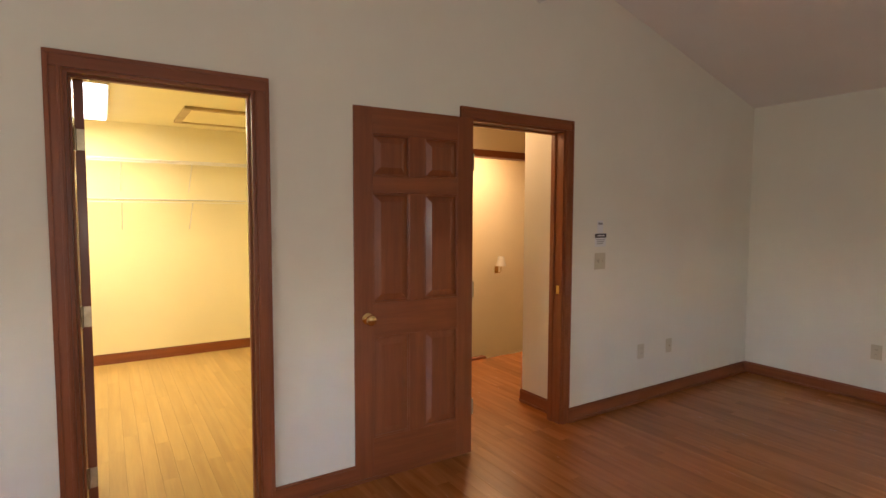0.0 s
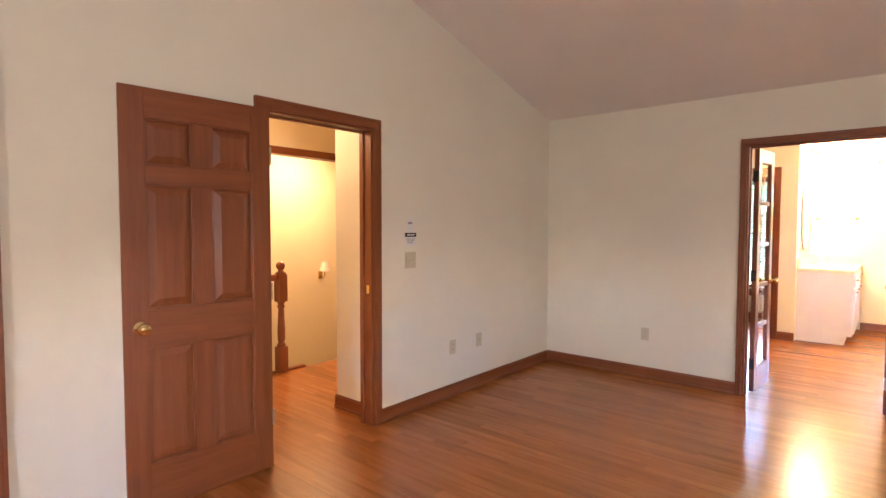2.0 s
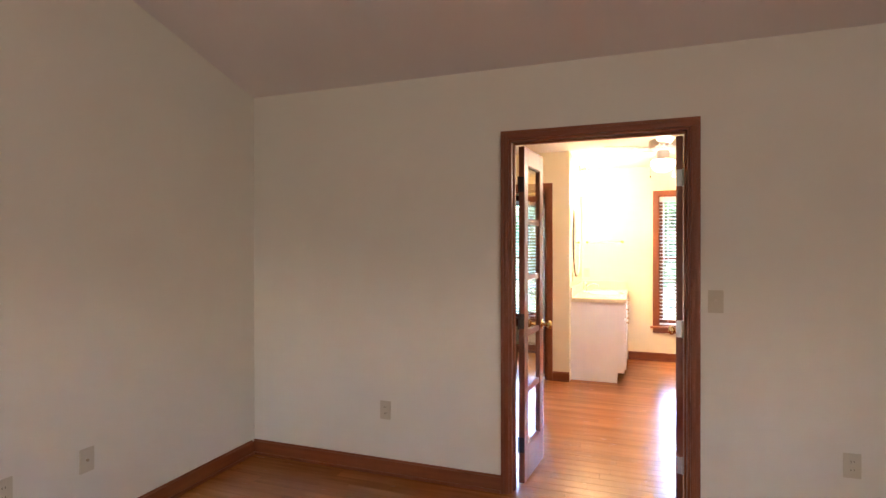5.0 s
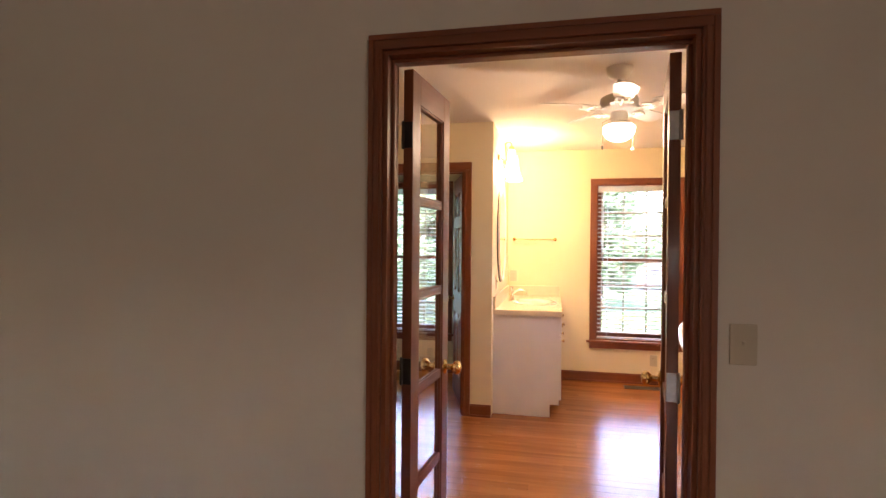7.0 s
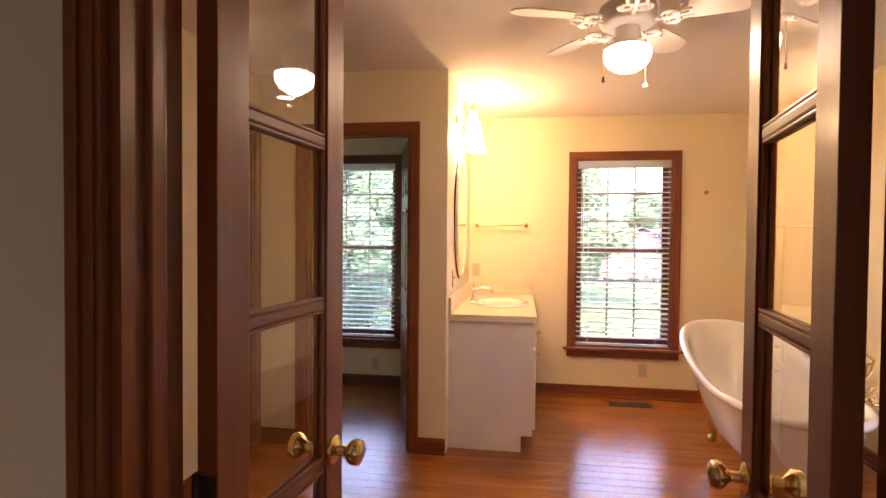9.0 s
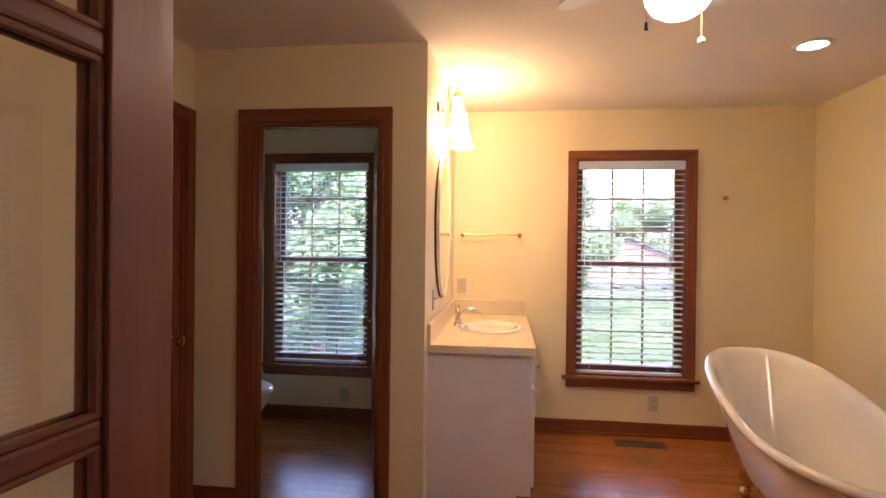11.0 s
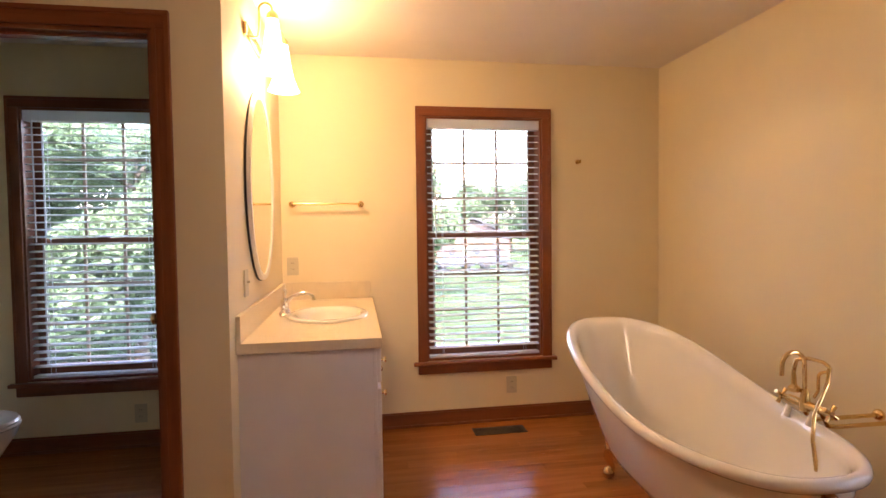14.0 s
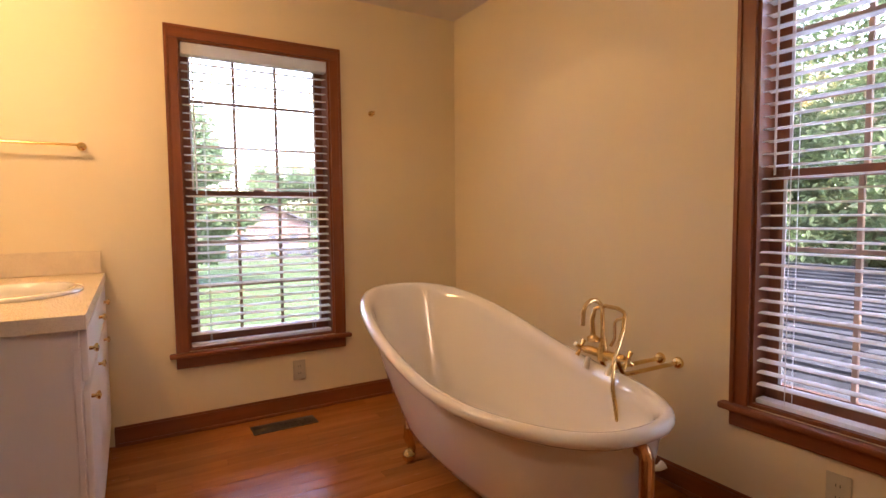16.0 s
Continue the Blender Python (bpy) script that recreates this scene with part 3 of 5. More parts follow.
# ---- windows and blinds ----
def build_window(name, label, m):
    """Looking out along +y, x to the right from the left casing edge, wall face at y = 0."""
    root = thing(name, label, "window", "windows", "structure", m)
    W, c = WIN_W, CAS
    x0, x1 = c, W - c
    for a, b in ((0, c + 0.004), (W - c - 0.004, W)):
        part("casing", bm_box((a, -0.016, WIN_LO), (b, -0.0005, WIN_HI - 0.0045), 0.003), wood_z, root)
        e0, e1 = (0, 0.016) if a == 0 else (W - 0.016, W)
        part("back_band", bm_box((e0, -0.022, WIN_LO), (e1, -0.0161, WIN_HI + c - 0.018), 0.002), wood_z, root)
    part("head_casing", bm_box((0, -0.016, WIN_HI - 0.004), (W, -0.0005, WIN_HI + c), 0.003), wood_x, root)
    part("head_band", bm_box((0, -0.022, WIN_HI + c - 0.0175), (W, -0.0161, WIN_HI + c), 0.002), wood_x, root)
    part("sill", bm_box((-0.032, -0.045, WIN_LO - 0.025), (W + 0.032, -0.0006, WIN_LO - 0.0005), 0.008), wood_x, root, "wooden window stool with rounded nose")
    part("sill_inside", bm_box((x0 + 0.0005, 0.0, WIN_LO + 0.0005), (x1 - 0.0005, 0.095, WIN_LO + 0.014)), wood_x, root)
    part("apron", bm_box((0.0, -0.018, WIN_LO - 0.085), (W, -0.0005, WIN_LO - 0.026), 0.003), wood_x, root)
    for a, b in ((x0 + 0.0005, x0 + 0.015), (x1 - 0.015, x1 - 0.0005)):
        part("jamb", bm_box((a, 0.0, WIN_LO + 0.0145), (b, 0.155, WIN_HI - 0.0155)), wood_z, root)
    part("head_jamb", bm_box((x0 + 0.0005, 0.0, WIN_HI - 0.015), (x1 - 0.0005, 0.155, WIN_HI - 0.0005)), wood_x, root)
    part("outer_sill", bm_box((x0 + 0.0005, 0.096, WIN_LO + 0.0005), (x1 - 0.0005, 0.19, WIN_LO + 0.016)), vinyl, root)
    xa, xb = x0 + 0.016, x1 - 0.016
    midz = 1.275
    for z0, z1, y0, y1, low in ((WIN_LO + 0.017, midz + 0.018, 0.085, 0.112, True), (midz - 0.018, WIN_HI - 0.016, 0.114, 0.140, False)):
        s = part("sash", bm_box((xa, y0, z0), (xa + 0.044, y1, z1), 0.002), wood_z, root, "stained wooden sash")
        part("stile", bm_box((xb - 0.044, y0, z0), (xb, y1, z1), 0.002), wood_z, s)
        bh = 0.065 if low else 0.036
        part("rail", bm_box((xa + 0.044, y0, z0), (xb - 0.044, y1, z0 + bh), 0.002), wood_x, s)
        part("rail", bm_box((xa + 0.044, y0, z1 - 0.036), (xb - 0.044, y1, z1), 0.002), wood_x, s)
        gx0, gx1, gz0, gz1 = xa + 0.044, xb - 0.044, z0 + bh, z1 - 0.036
        for e0, e1 in ((gx0, gx0 + 0.010), (gx1 - 0.010, gx1)):
            part("glazing_strip", bm_box((e0, y0 - 0.002, gz0), (e1, y0 + 0.004, gz1)), vinyl, s)
        for k in (1, 2):
            x = gx0 + (gx1 - gx0) * k / 3
            part("muntin", bm_box((x - 0.008, y0 + 0.003, gz0), (x + 0.008, y1 - 0.004, gz1), 0.003), wood_beige, s)
            z = gz0 + (gz1 - gz0) * k / 3
            part("muntin", bm_box((gx0, y0 + 0.004, z - 0.008), (gx1, y1 - 0.005, z + 0.008), 0.003), wood_beige, s)
        p = part("pane", bm_box((gx0, (y0 + y1) / 2 - 0.0015, gz0), (gx1, (y0 + y1) / 2 + 0.0015, gz1)), glass, s, "clear glass")
        p.visible_shadow = False
    part("sash_lock", bm_box((W / 2 - 0.03, 0.088, midz + 0.018), (W / 2 + 0.03, 0.112, midz + 0.030), 0.004), brass_dull, root)
    return root


def build_blind(m, tilt):
    root = thing("window_blind", "white horizontal slatted blind lowered with open slats", "blind", "window blinds", "", m)
    x0, x1 = CAS + 0.019, WIN_W - CAS - 0.019
    part("headrail", bm_box((x0, 0.004, WIN_HI - 0.078), (x1, 0.062, WIN_HI - 0.0165), 0.003), blind_white, root, "white blind valance")
    zt, zb, pitch = WIN_HI - 0.110, WIN_LO + 0.066, 0.0435
    n = int((zt - zb) / pitch)
    bmm = bmesh.new()
    prof = [(-0.024, -0.0045), (-0.012, -0.0008), (0.0, 0.0), (0.012, -0.0008), (0.024, -0.0045)]
    cols = [[bmm.verts.new((x, y, z + t)) for y, z in prof] + [bmm.verts.new((x, y, z + t - 0.0025)) for y, z in reversed(prof)] for x in (x0 + 0.002, x1 - 0.002) for t in (0.0,)]
    for k in range(10):
        bmm.faces.new((cols[0][k], cols[0][(k + 1) % 10], cols[1][(k + 1) % 10], cols[1][k]))
    bmm.faces.new(cols[0])
    bmm.faces.new(cols[1][::-1])
    bmesh.ops.recalc_face_normals(bmm, faces=bmm.faces)
    me = mesh_of("slat", bmm, blind_white, 40)
    for k in range(n + 1):
        s = new("slat", me)
        s.parent = root
        s.matrix_basis = pose(0, 0.036, zt - k * pitch, tilt + 1.2 * math.sin(k * 2.3), 0, 0.12 * math.sin(k * 1.7))
    part("bottom_rail", bm_box((x0 + 0.002, 0.010, WIN_LO + 0.017), (x1 - 0.002, 0.060, WIN_LO + 0.034), 0.004), blind_white, root)
    for x in (x0 + 0.10, x1 - 0.10):
        for y in (0.0105, 0.0605):
            part("ladder_cord", bm_box((x - 0.0012, y - 0.0006, WIN_LO + 0.034), (x + 0.0012, y + 0.0006, WIN_HI - 0.078)), blind_white, root)
    part("tilt_wand", bm_tube([(x0 + 0.05, 0.002, WIN_HI - 0.08), (x0 + 0.052, 0.001, WIN_HI - 0.8)], 0.004, 8), blind_white, root, "thin tilt wand", 50)
    return root


placed = [(pose(CX, W1, 0, 0, 0, -90), "window_1"), (pose(CX, W2, 0, 0, 0, -90), "window_2"), (pose(W3, DY, 0, 0, 0, 180), "window_3")]
win = build_window("window_1", "double-hung window with nine lights a sash and stained wood trim", placed[0][0])
blind = build_blind(placed[0][0], 8)
for m, nm in placed[1:]:
    c2 = copy_thing(win, m)
    c2.name = nm
copy_thing(blind, placed[1][0])
build_blind(placed[2][0], 1)


# ---- wall plates ----
def plate(x, y, z, n, kind, name="outlet"):
    """n: the wall's normal as (nx, ny); a cover plate with its outlets or switch."""
    rz = math.degrees(math.atan2(n[0], -n[1])) 
    label = {"outlet": "almond plastic duplex outlet on the wall", "switch": "almond plastic light switch on the wall",
             "jack": "almond plastic jack plate on the wall"}[kind]
    root = thing("wall_" + kind, label, kind if kind != "jack" else "outlet", "wall plates", "", pose(x, y, z, 0, 0, rz))
    part("cover", bm_box((-0.036, -0.007, -0.058), (0.036, -0.0006, 0.058), 0.004), plate_mat, root)
    if kind == "outlet":
        for dz in (-0.020, 0.020):
            f = part("socket", bm_box((-0.016, -0.0088, dz - 0.014), (0.016, -0.0071, dz + 0.014), 0.003), plate_mat, root)
            for dx in (-0.006, 0.006):
                part("slot", bm_box((dx - 0.0012, -0.0093, dz - 0.004), (dx + 0.0012, -0.0089, dz + 0.006)), plate_dark, f)
    elif kind == "switch":
        part("toggle_plate", bm_box((-0.006, -0.0085, -0.013), (0.006, -0.0071, 0.013), 0.0005), plate_mat, root)
        part("toggle", bm_box((-0.004, -0.020, 0.0), (0.004, -0.0086, 0.010), 0.002), plate_mat, root)
    else:
        part("jack_socket", bm_lathe([(0.007, 0), (0.007, 0.006), (0.003, 0.008)], 12, Matrix.Translation((0, -0.0071, 0)) @ Matrix.Rotation(radians(90), 4, "X")), brass_dull, root)
    return root


plate(3.383, AY, 0.402, (0, -1), "outlet")
plate(3.742, AY, 0.404, (0, -1), "jack")
plate(BX, 1.692, 0.402, (-1, 0), "outlet")
plate(BX, -0.745, 0.391, (-1, 0), "outlet")
plate(BX, -0.168, 1.147, (-1, 0), "switch")
plate(CX, -0.643, 0.246, (-1, 0), "outlet")
plate(CX, 0.80, 1.095, (-1, 0), "outlet")
plate(CX, 1.728, 0.207, (-1, 0), "outlet")
plate(7.95, JY, 1.10, (0, -1), "switch")
plate(6.774, DY, 0.245, (0, 1), "outlet")

# dimmer and paper notice beside the hall door
dim = thing("dimmer_switch", "almond dimmer switch plate with a round knob", "switch", "", "", pose(2.888, AY, 1.137))
part("cover", bm_box((-0.055, -0.007, -0.060), (0.055, -0.0006, 0.060), 0.005), plate_mat, dim)
part("dial", bm_lathe([(0.016, 0), (0.016, 0.010), (0.012, 0.014), (0, 0.0142)], 20, Matrix.Translation((-0.018, -0.0071, 0.0)) @ Matrix.Rotation(radians(90), 4, "X")), plate_mat, dim, "", 40)
part("toggle", bm_box((0.016, -0.018, -0.006), (0.026, -0.0071, 0.008), 0.002), plate_mat, dim)
note = thing("wall_notice", "small white paper notice with a dark band taped to the wall", "notice", "", "", pose(2.892, AY, 1.297))
part("sheet", bm_box((-0.060, -0.0016, -0.055), (0.060, -0.0006, 0.042)), paper, note)
part("sheet", bm_box((-0.035, -0.0016, 0.044), (0.025, -0.0006, 0.135)), paper, note)
part("dark_band", bm_box((-0.060, -0.0022, 0.010), (0.060, -0.0017, 0.040)), ink, note)
part("light_bar", bm_box((-0.035, -0.0027, 0.021), (0.040, -0.0023, 0.029)), paper, note)
for k in range(3):
    part("text_bar", bm_box((-0.045 + 0.004 * k, -0.0022, -0.008 - 0.014 * k), (0.045 - 0.009 * k, -0.0017, -0.002 - 0.014 * k)), ink_grey, note)
part("text_bar", bm_box((-0.028, -0.0022, 0.105), (0.018, -0.0017, 0.120)), ink_grey, note)

# ---- vanity ----
VX0, VY0, VTOP = 7.74, 0.300, 0.880
van = thing("vanity_cabinet", "white painted vanity cabinet with small knobs", "cabinet")
side = bmesh.new()
prof = [(JY - 0.002, 0.0), (0.390, 0.0), (0.390, 0.105), (0.333, 0.105), (0.333, 0.842), (JY - 0.002, 0.842)]
a = [side.verts.new((VX0 + 0.02, y, z)) for y, z in prof]
b = [side.verts.new((VX0 + 0.038, y, z)) for y, z in prof]
side.faces.new(a)
side.faces.new(b[::-1])
for k in range(6):
    side.faces.new((a[k], a[(k + 1) % 6], b[(k + 1) % 6], b[k]))
bmesh.ops.recalc_face_normals(side, faces=side.faces)
part("side_panel", side, white_paint, van)
part("face_frame", bm_box((VX0 + 0.020, 0.317, 0.105), (CX - 0.002, 0.3328, 0.842), 0.002), white_paint, van)
part("toe_kick", bm_box((VX0 + 0.04, 0.392, 0.0), (CX - 0.002, 0.3995, 0.10)), white_paint, van)
part("carcass", bm_box((VX0 + 0.04, 0.40, 0.106), (CX - 0.004, JY - 0.004, 0.70)), white_paint, van)
for k, (dx0, dx1) in enumerate(((7.80, 8.19), (8.20, 8.63), (8.64, 9.05))):
    for z0, z1 in ((0.135, 0.655), (0.68, 0.825)):
        d = part("door" if z1 < 0.7 else "drawer_front", bm_box((dx0, 0.299, z0), (dx1, 0.3168, z1), 0.005), white_paint, van)
        kx, kz = ((dx0 + 0.04, z1 - 0.03) if z1 < 0.7 else ((dx0 + dx1) / 2, 0.765))
        if k == 0 and z1 < 0.7:
            kx = dx0 + 0.04
        if z1 > 0.7 and k == 0:
            kx = dx0 + 0.05
        part("knob", bm_lathe([(0.006, 0), (0.005, 0.010), (0.013, 0.016), (0.013, 0.022), (0.0, 0.026)], 16, Matrix.Translation((kx, 0.299, kz)) @ Matrix.Rotation(radians(90), 4, "X")), brass, d, "small brass knob", 40)

top = thing("vanity_countertop", "beige cultured marble countertop with backsplash on the vanity", "countertop")
SX, SYC = 8.39, 0.545
bm = bmesh.new()
x0, x1, y0, y1, zt, zb = VX0, CX - 0.001, VY0, JY - 0.001, VTOP, VTOP - 0.036
N = 48
hole_t, hole_b, edge_t, edge_b = [], [], [], []
for k in range(N):
    t = 2 * math.pi * k / N
    cx_, cy_ = math.cos(t), math.sin(t)
    hole_t.append(bm.verts.new((SX + 0.235 * cx_, SYC + 0.175 * cy_, zt)))
    hole_b.append(bm.verts.new((SX + 0.235 * cx_, SYC + 0.175 * cy_, zb)))
    sc = min((x1 - SX if cx_ > 0 else SX - x0) / max(abs(cx_), 1e-6), (y1 - SYC if cy_ > 0 else SYC - y0) / max(abs(cy_), 1e-6))
    px, py = SX + sc * cx_, SYC + sc * cy_
    edge_t.append((px, py))
corners = [(x0, y0), (x0, y1), (x1, y0), (x1, y1)]
for cx_, cy_ in corners:
    j = min(range(N), key=lambda q: (edge_t[q][0] - cx_) ** 2 + (edge_t[q][1] - cy_) ** 2)
    edge_t[j] = (cx_, cy_)
et = [bm.verts.new((px, py, zt)) for px, py in edge_t]
em = [bm.verts.new((px, py, zb)) for px, py in edge_t]
for k in range(N):
    j = (k + 1) % N
    bm.faces.new((hole_t[k], et[k], et[j], hole_t[j]))
    bm.faces.new((hole_b[k], hole_b[j], em[j], em[k]))
    bm.faces.new((hole_t[k], hole_t[j], hole_b[j], hole_b[k]))
    bm.faces.new((et[k], em[k], em[j], et[j]))
bmesh.ops.recalc_face_normals(bm, faces=bm.faces)
part("slab", bm, counter_mat, top)
part("backsplash", bm_box((x0, JY - 0.020, zt + 0.0005), (x1 - 0.021, JY - 0.001, zt + 0.110), 0.004), counter_mat, top)
part("side_splash", bm_box((x1 - 0.020, y0 + 0.01, zt + 0.0005), (x1, JY - 0.001, zt + 0.110), 0.004), counter_mat, top)
part("front_lip", bm_box((x0 - 0.004, y0 - 0.004, zb - 0.004), (x1, y0 + 0.0, zt + 0.002), 0.004), counter_mat, top)
part("end_lip", bm_box((x0 - 0.004, y0 + 0.0005, zb - 0.004), (x0, y1, zt + 0.002), 0.002), counter_mat, top)

sink = thing("oval_sink", "oval white drop-in ceramic sink in the countertop", "sink")
def oval_rings(rows, n=48):
    bm = bmesh.new()
    rs = [[bm.verts.new((SX + ra * math.cos(2 * math.pi * k / n), SYC + rb * math.sin(2 * math.pi * k / n), z)) for k in range(n)] for ra, rb, z in rows]
    for a, b in zip(rs, rs[1:]):
        for k in range(n):
            bm.faces.new((a[k], a[(k + 1) % n], b[(k + 1) % n], b[k]))
    bm.faces.new(rs[-1])
    bmesh.ops.recalc_face_normals(bm, faces=bm.faces)
    return bm
part("basin", oval_rings([(0.262, 0.205, zt + 0.001), (0.262, 0.205, zt + 0.008), (0.255, 0.198, zt + 0.014), (0.235, 0.178, zt + 0.015), (0.222, 0.162, zt + 0.008), (0.212, 0.150, zt - 0.02),
                             (0.19, 0.13, zt - 0.08), (0.13, 0.09, zt - 0.12), (0.03, 0.03, zt - 0.13)]), white_ceramic, sink, "", 60)
part("drain", join(None, bm_lathe([(0.0, 0), (0.022, 0), (0.022, 0.004), (0.0, 0.005)], 20), Matrix.Translation((SX, SYC, zt - 0.1295))), chrome, sink, "", 40)
fa = thing("sink_faucet", "chrome single-post sink faucet with curved spout", "faucet", m=pose(SX - 0.02, JY - 0.105, VTOP + 0.0155))
part("base", bm_lathe([(0.030, 0), (0.030, 0.008), (0.022, 0.016), (0.018, 0.05), (0.021, 0.06), (0.018, 0.075), (0.012, 0.085)], 20), chrome, fa, "", 40)
part("spout", bm_tube([(0, 0, 0.055), (0, -0.03, 0.085), (0, -0.07, 0.103), (0, -0.11, 0.105), (0, -0.138, 0.092), (0, -0.145, 0.068)], [0.012, 0.010, 0.009, 0.0085, 0.0085, 0.010], 12), chrome, fa, "", 60)
part("lever", bm_lathe([(0.008, 0.085), (0.010, 0.10), (0.014, 0.112), (0.010, 0.126), (0.004, 0.134), (0.0, 0.135)], 16), chrome, fa, "", 40)
for dx in (-0.062, 0.062):
    part("side_handle", join(None, bm_lathe([(0.018, 0), (0.018, 0.006), (0.010, 0.014), (0.009, 0.035), (0.015, 0.042), (0.013, 0.052), (0, 0.056)], 16), Matrix.Translation((dx, 0, 0))), chrome, fa, "", 40)

# ---- oval mirror, lamp above, towel bar, hooks ----
MX, MZ, MA, MB = 8.30, 1.535, 0.325, 0.455
mir = thing("oval_mirror", "oval wall mirror with a pale rim and dark edge", "mirror")
def oval(bm_rows, n=64):
    bm = bmesh.new()
    rs = [[bm.verts.new((MX + (MA + d) * math.cos(2 * math.pi * k / n), y, MZ + (MB + d) * math.sin(2 * math.pi * k / n))) for k in range(n)] for d, y in bm_rows]
    return bm, rs
bm, rs = oval([(-0.030, JY - 0.021)])
bm.faces.new(rs[0])
bmesh.ops.recalc_face_normals(bm, faces=bm.faces)
part("mirror_glass", bm, mirror_mat, mir, "silvered mirror glass")
bm, rs = oval([(-0.031, JY - 0.0205), (-0.031, JY - 0.024), (-0.020, JY - 0.028), (-0.006, JY - 0.028), (-0.001, JY - 0.022), (-0.001, JY - 0.010)])
for p, q in zip(rs, rs[1:]):
    for k in range(64):
        bm.faces.new((p[k], p[(k + 1) % 64], q[(k + 1) % 64], q[k]))
bmesh.ops.recalc_face_normals(bm, faces=bm.faces)
part("rim", bm, white_metal, mir, "", 50)
bm, rs = oval([(-0.0005, JY - 0.0105), (0.002, JY - 0.009), (0.002, JY - 0.001), (-0.02, JY - 0.001)])
for p, q in zip(rs, rs[1:]):
    for k in range(64):
        bm.faces.new((p[k], p[(k + 1) % 64], q[(k + 1) % 64], q[k]))
bmesh.ops.recalc_face_normals(bm, faces=bm.faces)
part("dark_edge", bm, black_mat, mir, "dark outer edge", 50)

vl = thing("vanity_light", "lit brass vanity wall light with two bell glass shades", "wall light")
part("back_plate", bm_box((8.02, JY - 0.020, 2.175), (8.60, JY - 0.001, 2.235), 0.01), brass, vl)
for lx in (8.14, 8.48):
    part("arm", bm_tube([(lx, JY - 0.018, 2.205), (lx, JY - 0.045, 2.21), (lx, JY - 0.052, 2.25), (lx, JY - 0.052, 2.33)] + arc((lx, JY - 0.081, 2.335), 0.029, 0, math.pi, 10, (0, 1, 0), (0, 0, 1)) + [(lx, JY - 0.110, 2.315)], 0.0055, 8), brass, vl, "", 60)
    part("socket", join(None, bm_lathe([(0.0, 0.022), (0.014, 0.020), (0.026, 0.004), (0.026, -0.016), (0.0, -0.016)], 18), Matrix.Translation((lx, JY - 0.110, 2.305))), brass, vl, "", 40)
    prof = [(0.026, 0.0), (0.030, -0.03), (0.036, -0.08), (0.044, -0.13), (0.056, -0.18), (0.072, -0.220), (0.082, -0.236)]
    sh = part("shade", join(None, bm_lathe(prof + [(q - 0.003, z) for q, z in reversed(prof)], 28, ring=True), Matrix.Translation((lx, JY - 0.110, 2.288))), frost, vl, "glowing ribbed bell glass shade", 60)
    sh.visible_shadow = False

tb = thing("towel_bar", "slim brass towel bar mounted on the wall", "towel bar")
for y in (0.795, 0.364):
    part("post", join(None, bm_lathe([(0.020, 0), (0.020, 0.006), (0.010, 0.012), (0.009, 0.05), (0.014, 0.056), (0.014, 0.072), (0.0, 0.076)], 18), Matrix.Translation((CX - 0.001, y, 1.49)) @ Matrix.Rotation(radians(-90), 4, "Y")), brass, tb, "", 40)
part("bar", bm_tube([(CX - 0.064, 0.795, 1.49), (CX - 0.064, 0.364, 1.49)], 0.0065, 12), brass, tb, "", 60)
hk = thing("robe_hook", "small brass robe hook on the wall", "hook")
part("rose", join(None, bm_lathe([(0.017, 0), (0.017, 0.005), (0.008, 0.010), (0.007, 0.035)], 16), Matrix.Translation((CX - 0.001, -1.128, 1.776)) @ Matrix.Rotation(radians(-90), 4, "Y")), brass, hk, "", 40)
part("arm", bm_tube([(CX - 0.036, -1.128, 1.776), (CX - 0.046, -1.128, 1.765), (CX - 0.052, -1.128, 1.785)], 0.006, 8), brass, hk, "", 60)

# ---- floor vent ----
fv = thing("floor_vent", "dark metal floor register with slots in the wood floor", "floor vent")
part("plate", bm_box((8.84, -0.68, 0.0005), (8.96, -0.335, 0.004), 0.001), vent_mat, fv)
for k in range(12):
    y = -0.655 + k * 0.027
    for xx in (8.855, 8.905):
        part("slat", bm_box((xx, y, 0.0041), (xx + 0.042, y + 0.012, 0.0065), 0.001), vent_mat, fv)

# ---- ceiling fan ----
fan = thing("ceiling_fan", "white five-blade ceiling fan with a lit glass bowl", "ceiling fan", m=pose(6.47, 0.006, 0))
part("canopy", bm_lathe([(0.0, CEIL - 0.001), (0.074, CEIL - 0.001), (0.072, CEIL - 0.025), (0.052, CEIL - 0.055), (0.022, CEIL - 0.068), (0.0, CEIL - 0.068)], 28), white_metal, fan, "", 40)
part("downrod", bm_lathe([(0.014, 2.29), (0.014, CEIL - 0.066)], 14), white_metal, fan, "", 60)
part("motor", bm_lathe([(0.0, 2.302), (0.026, 2.302), (0.034, 2.288), (0.080, 2.280), (0.102, 2.268), (0.106, 2.258), (0.106, 2.212), (0.098, 2.198), (0.075, 2.188), (0.0, 2.188)], 36), white_metal, fan, "", 40)
part("switch_housing", bm_lathe([(0.0, 2.1875), (0.046, 2.1875), (0.050, 2.150), (0.044, 2.130), (0.0, 2.130)], 28), white_metal, fan, "", 40)
part("light_collar", bm_lathe([(0.0, 2.1295), (0.055, 2.1295), (0.072, 2.122), (0.078, 2.110), (0.0, 2.110)], 28), white_metal, fan, "", 40)
bowl = part("bowl", bm_lathe([(0.078, 2.1095), (0.087, 2.104), (0.089, 2.090), (0.084, 2.066), (0.070, 2.044), (0.046, 2.028), (0.020, 2.022), (0.0, 2.021)], 32), frost_fan, fan, "glowing frosted glass bowl", 60)
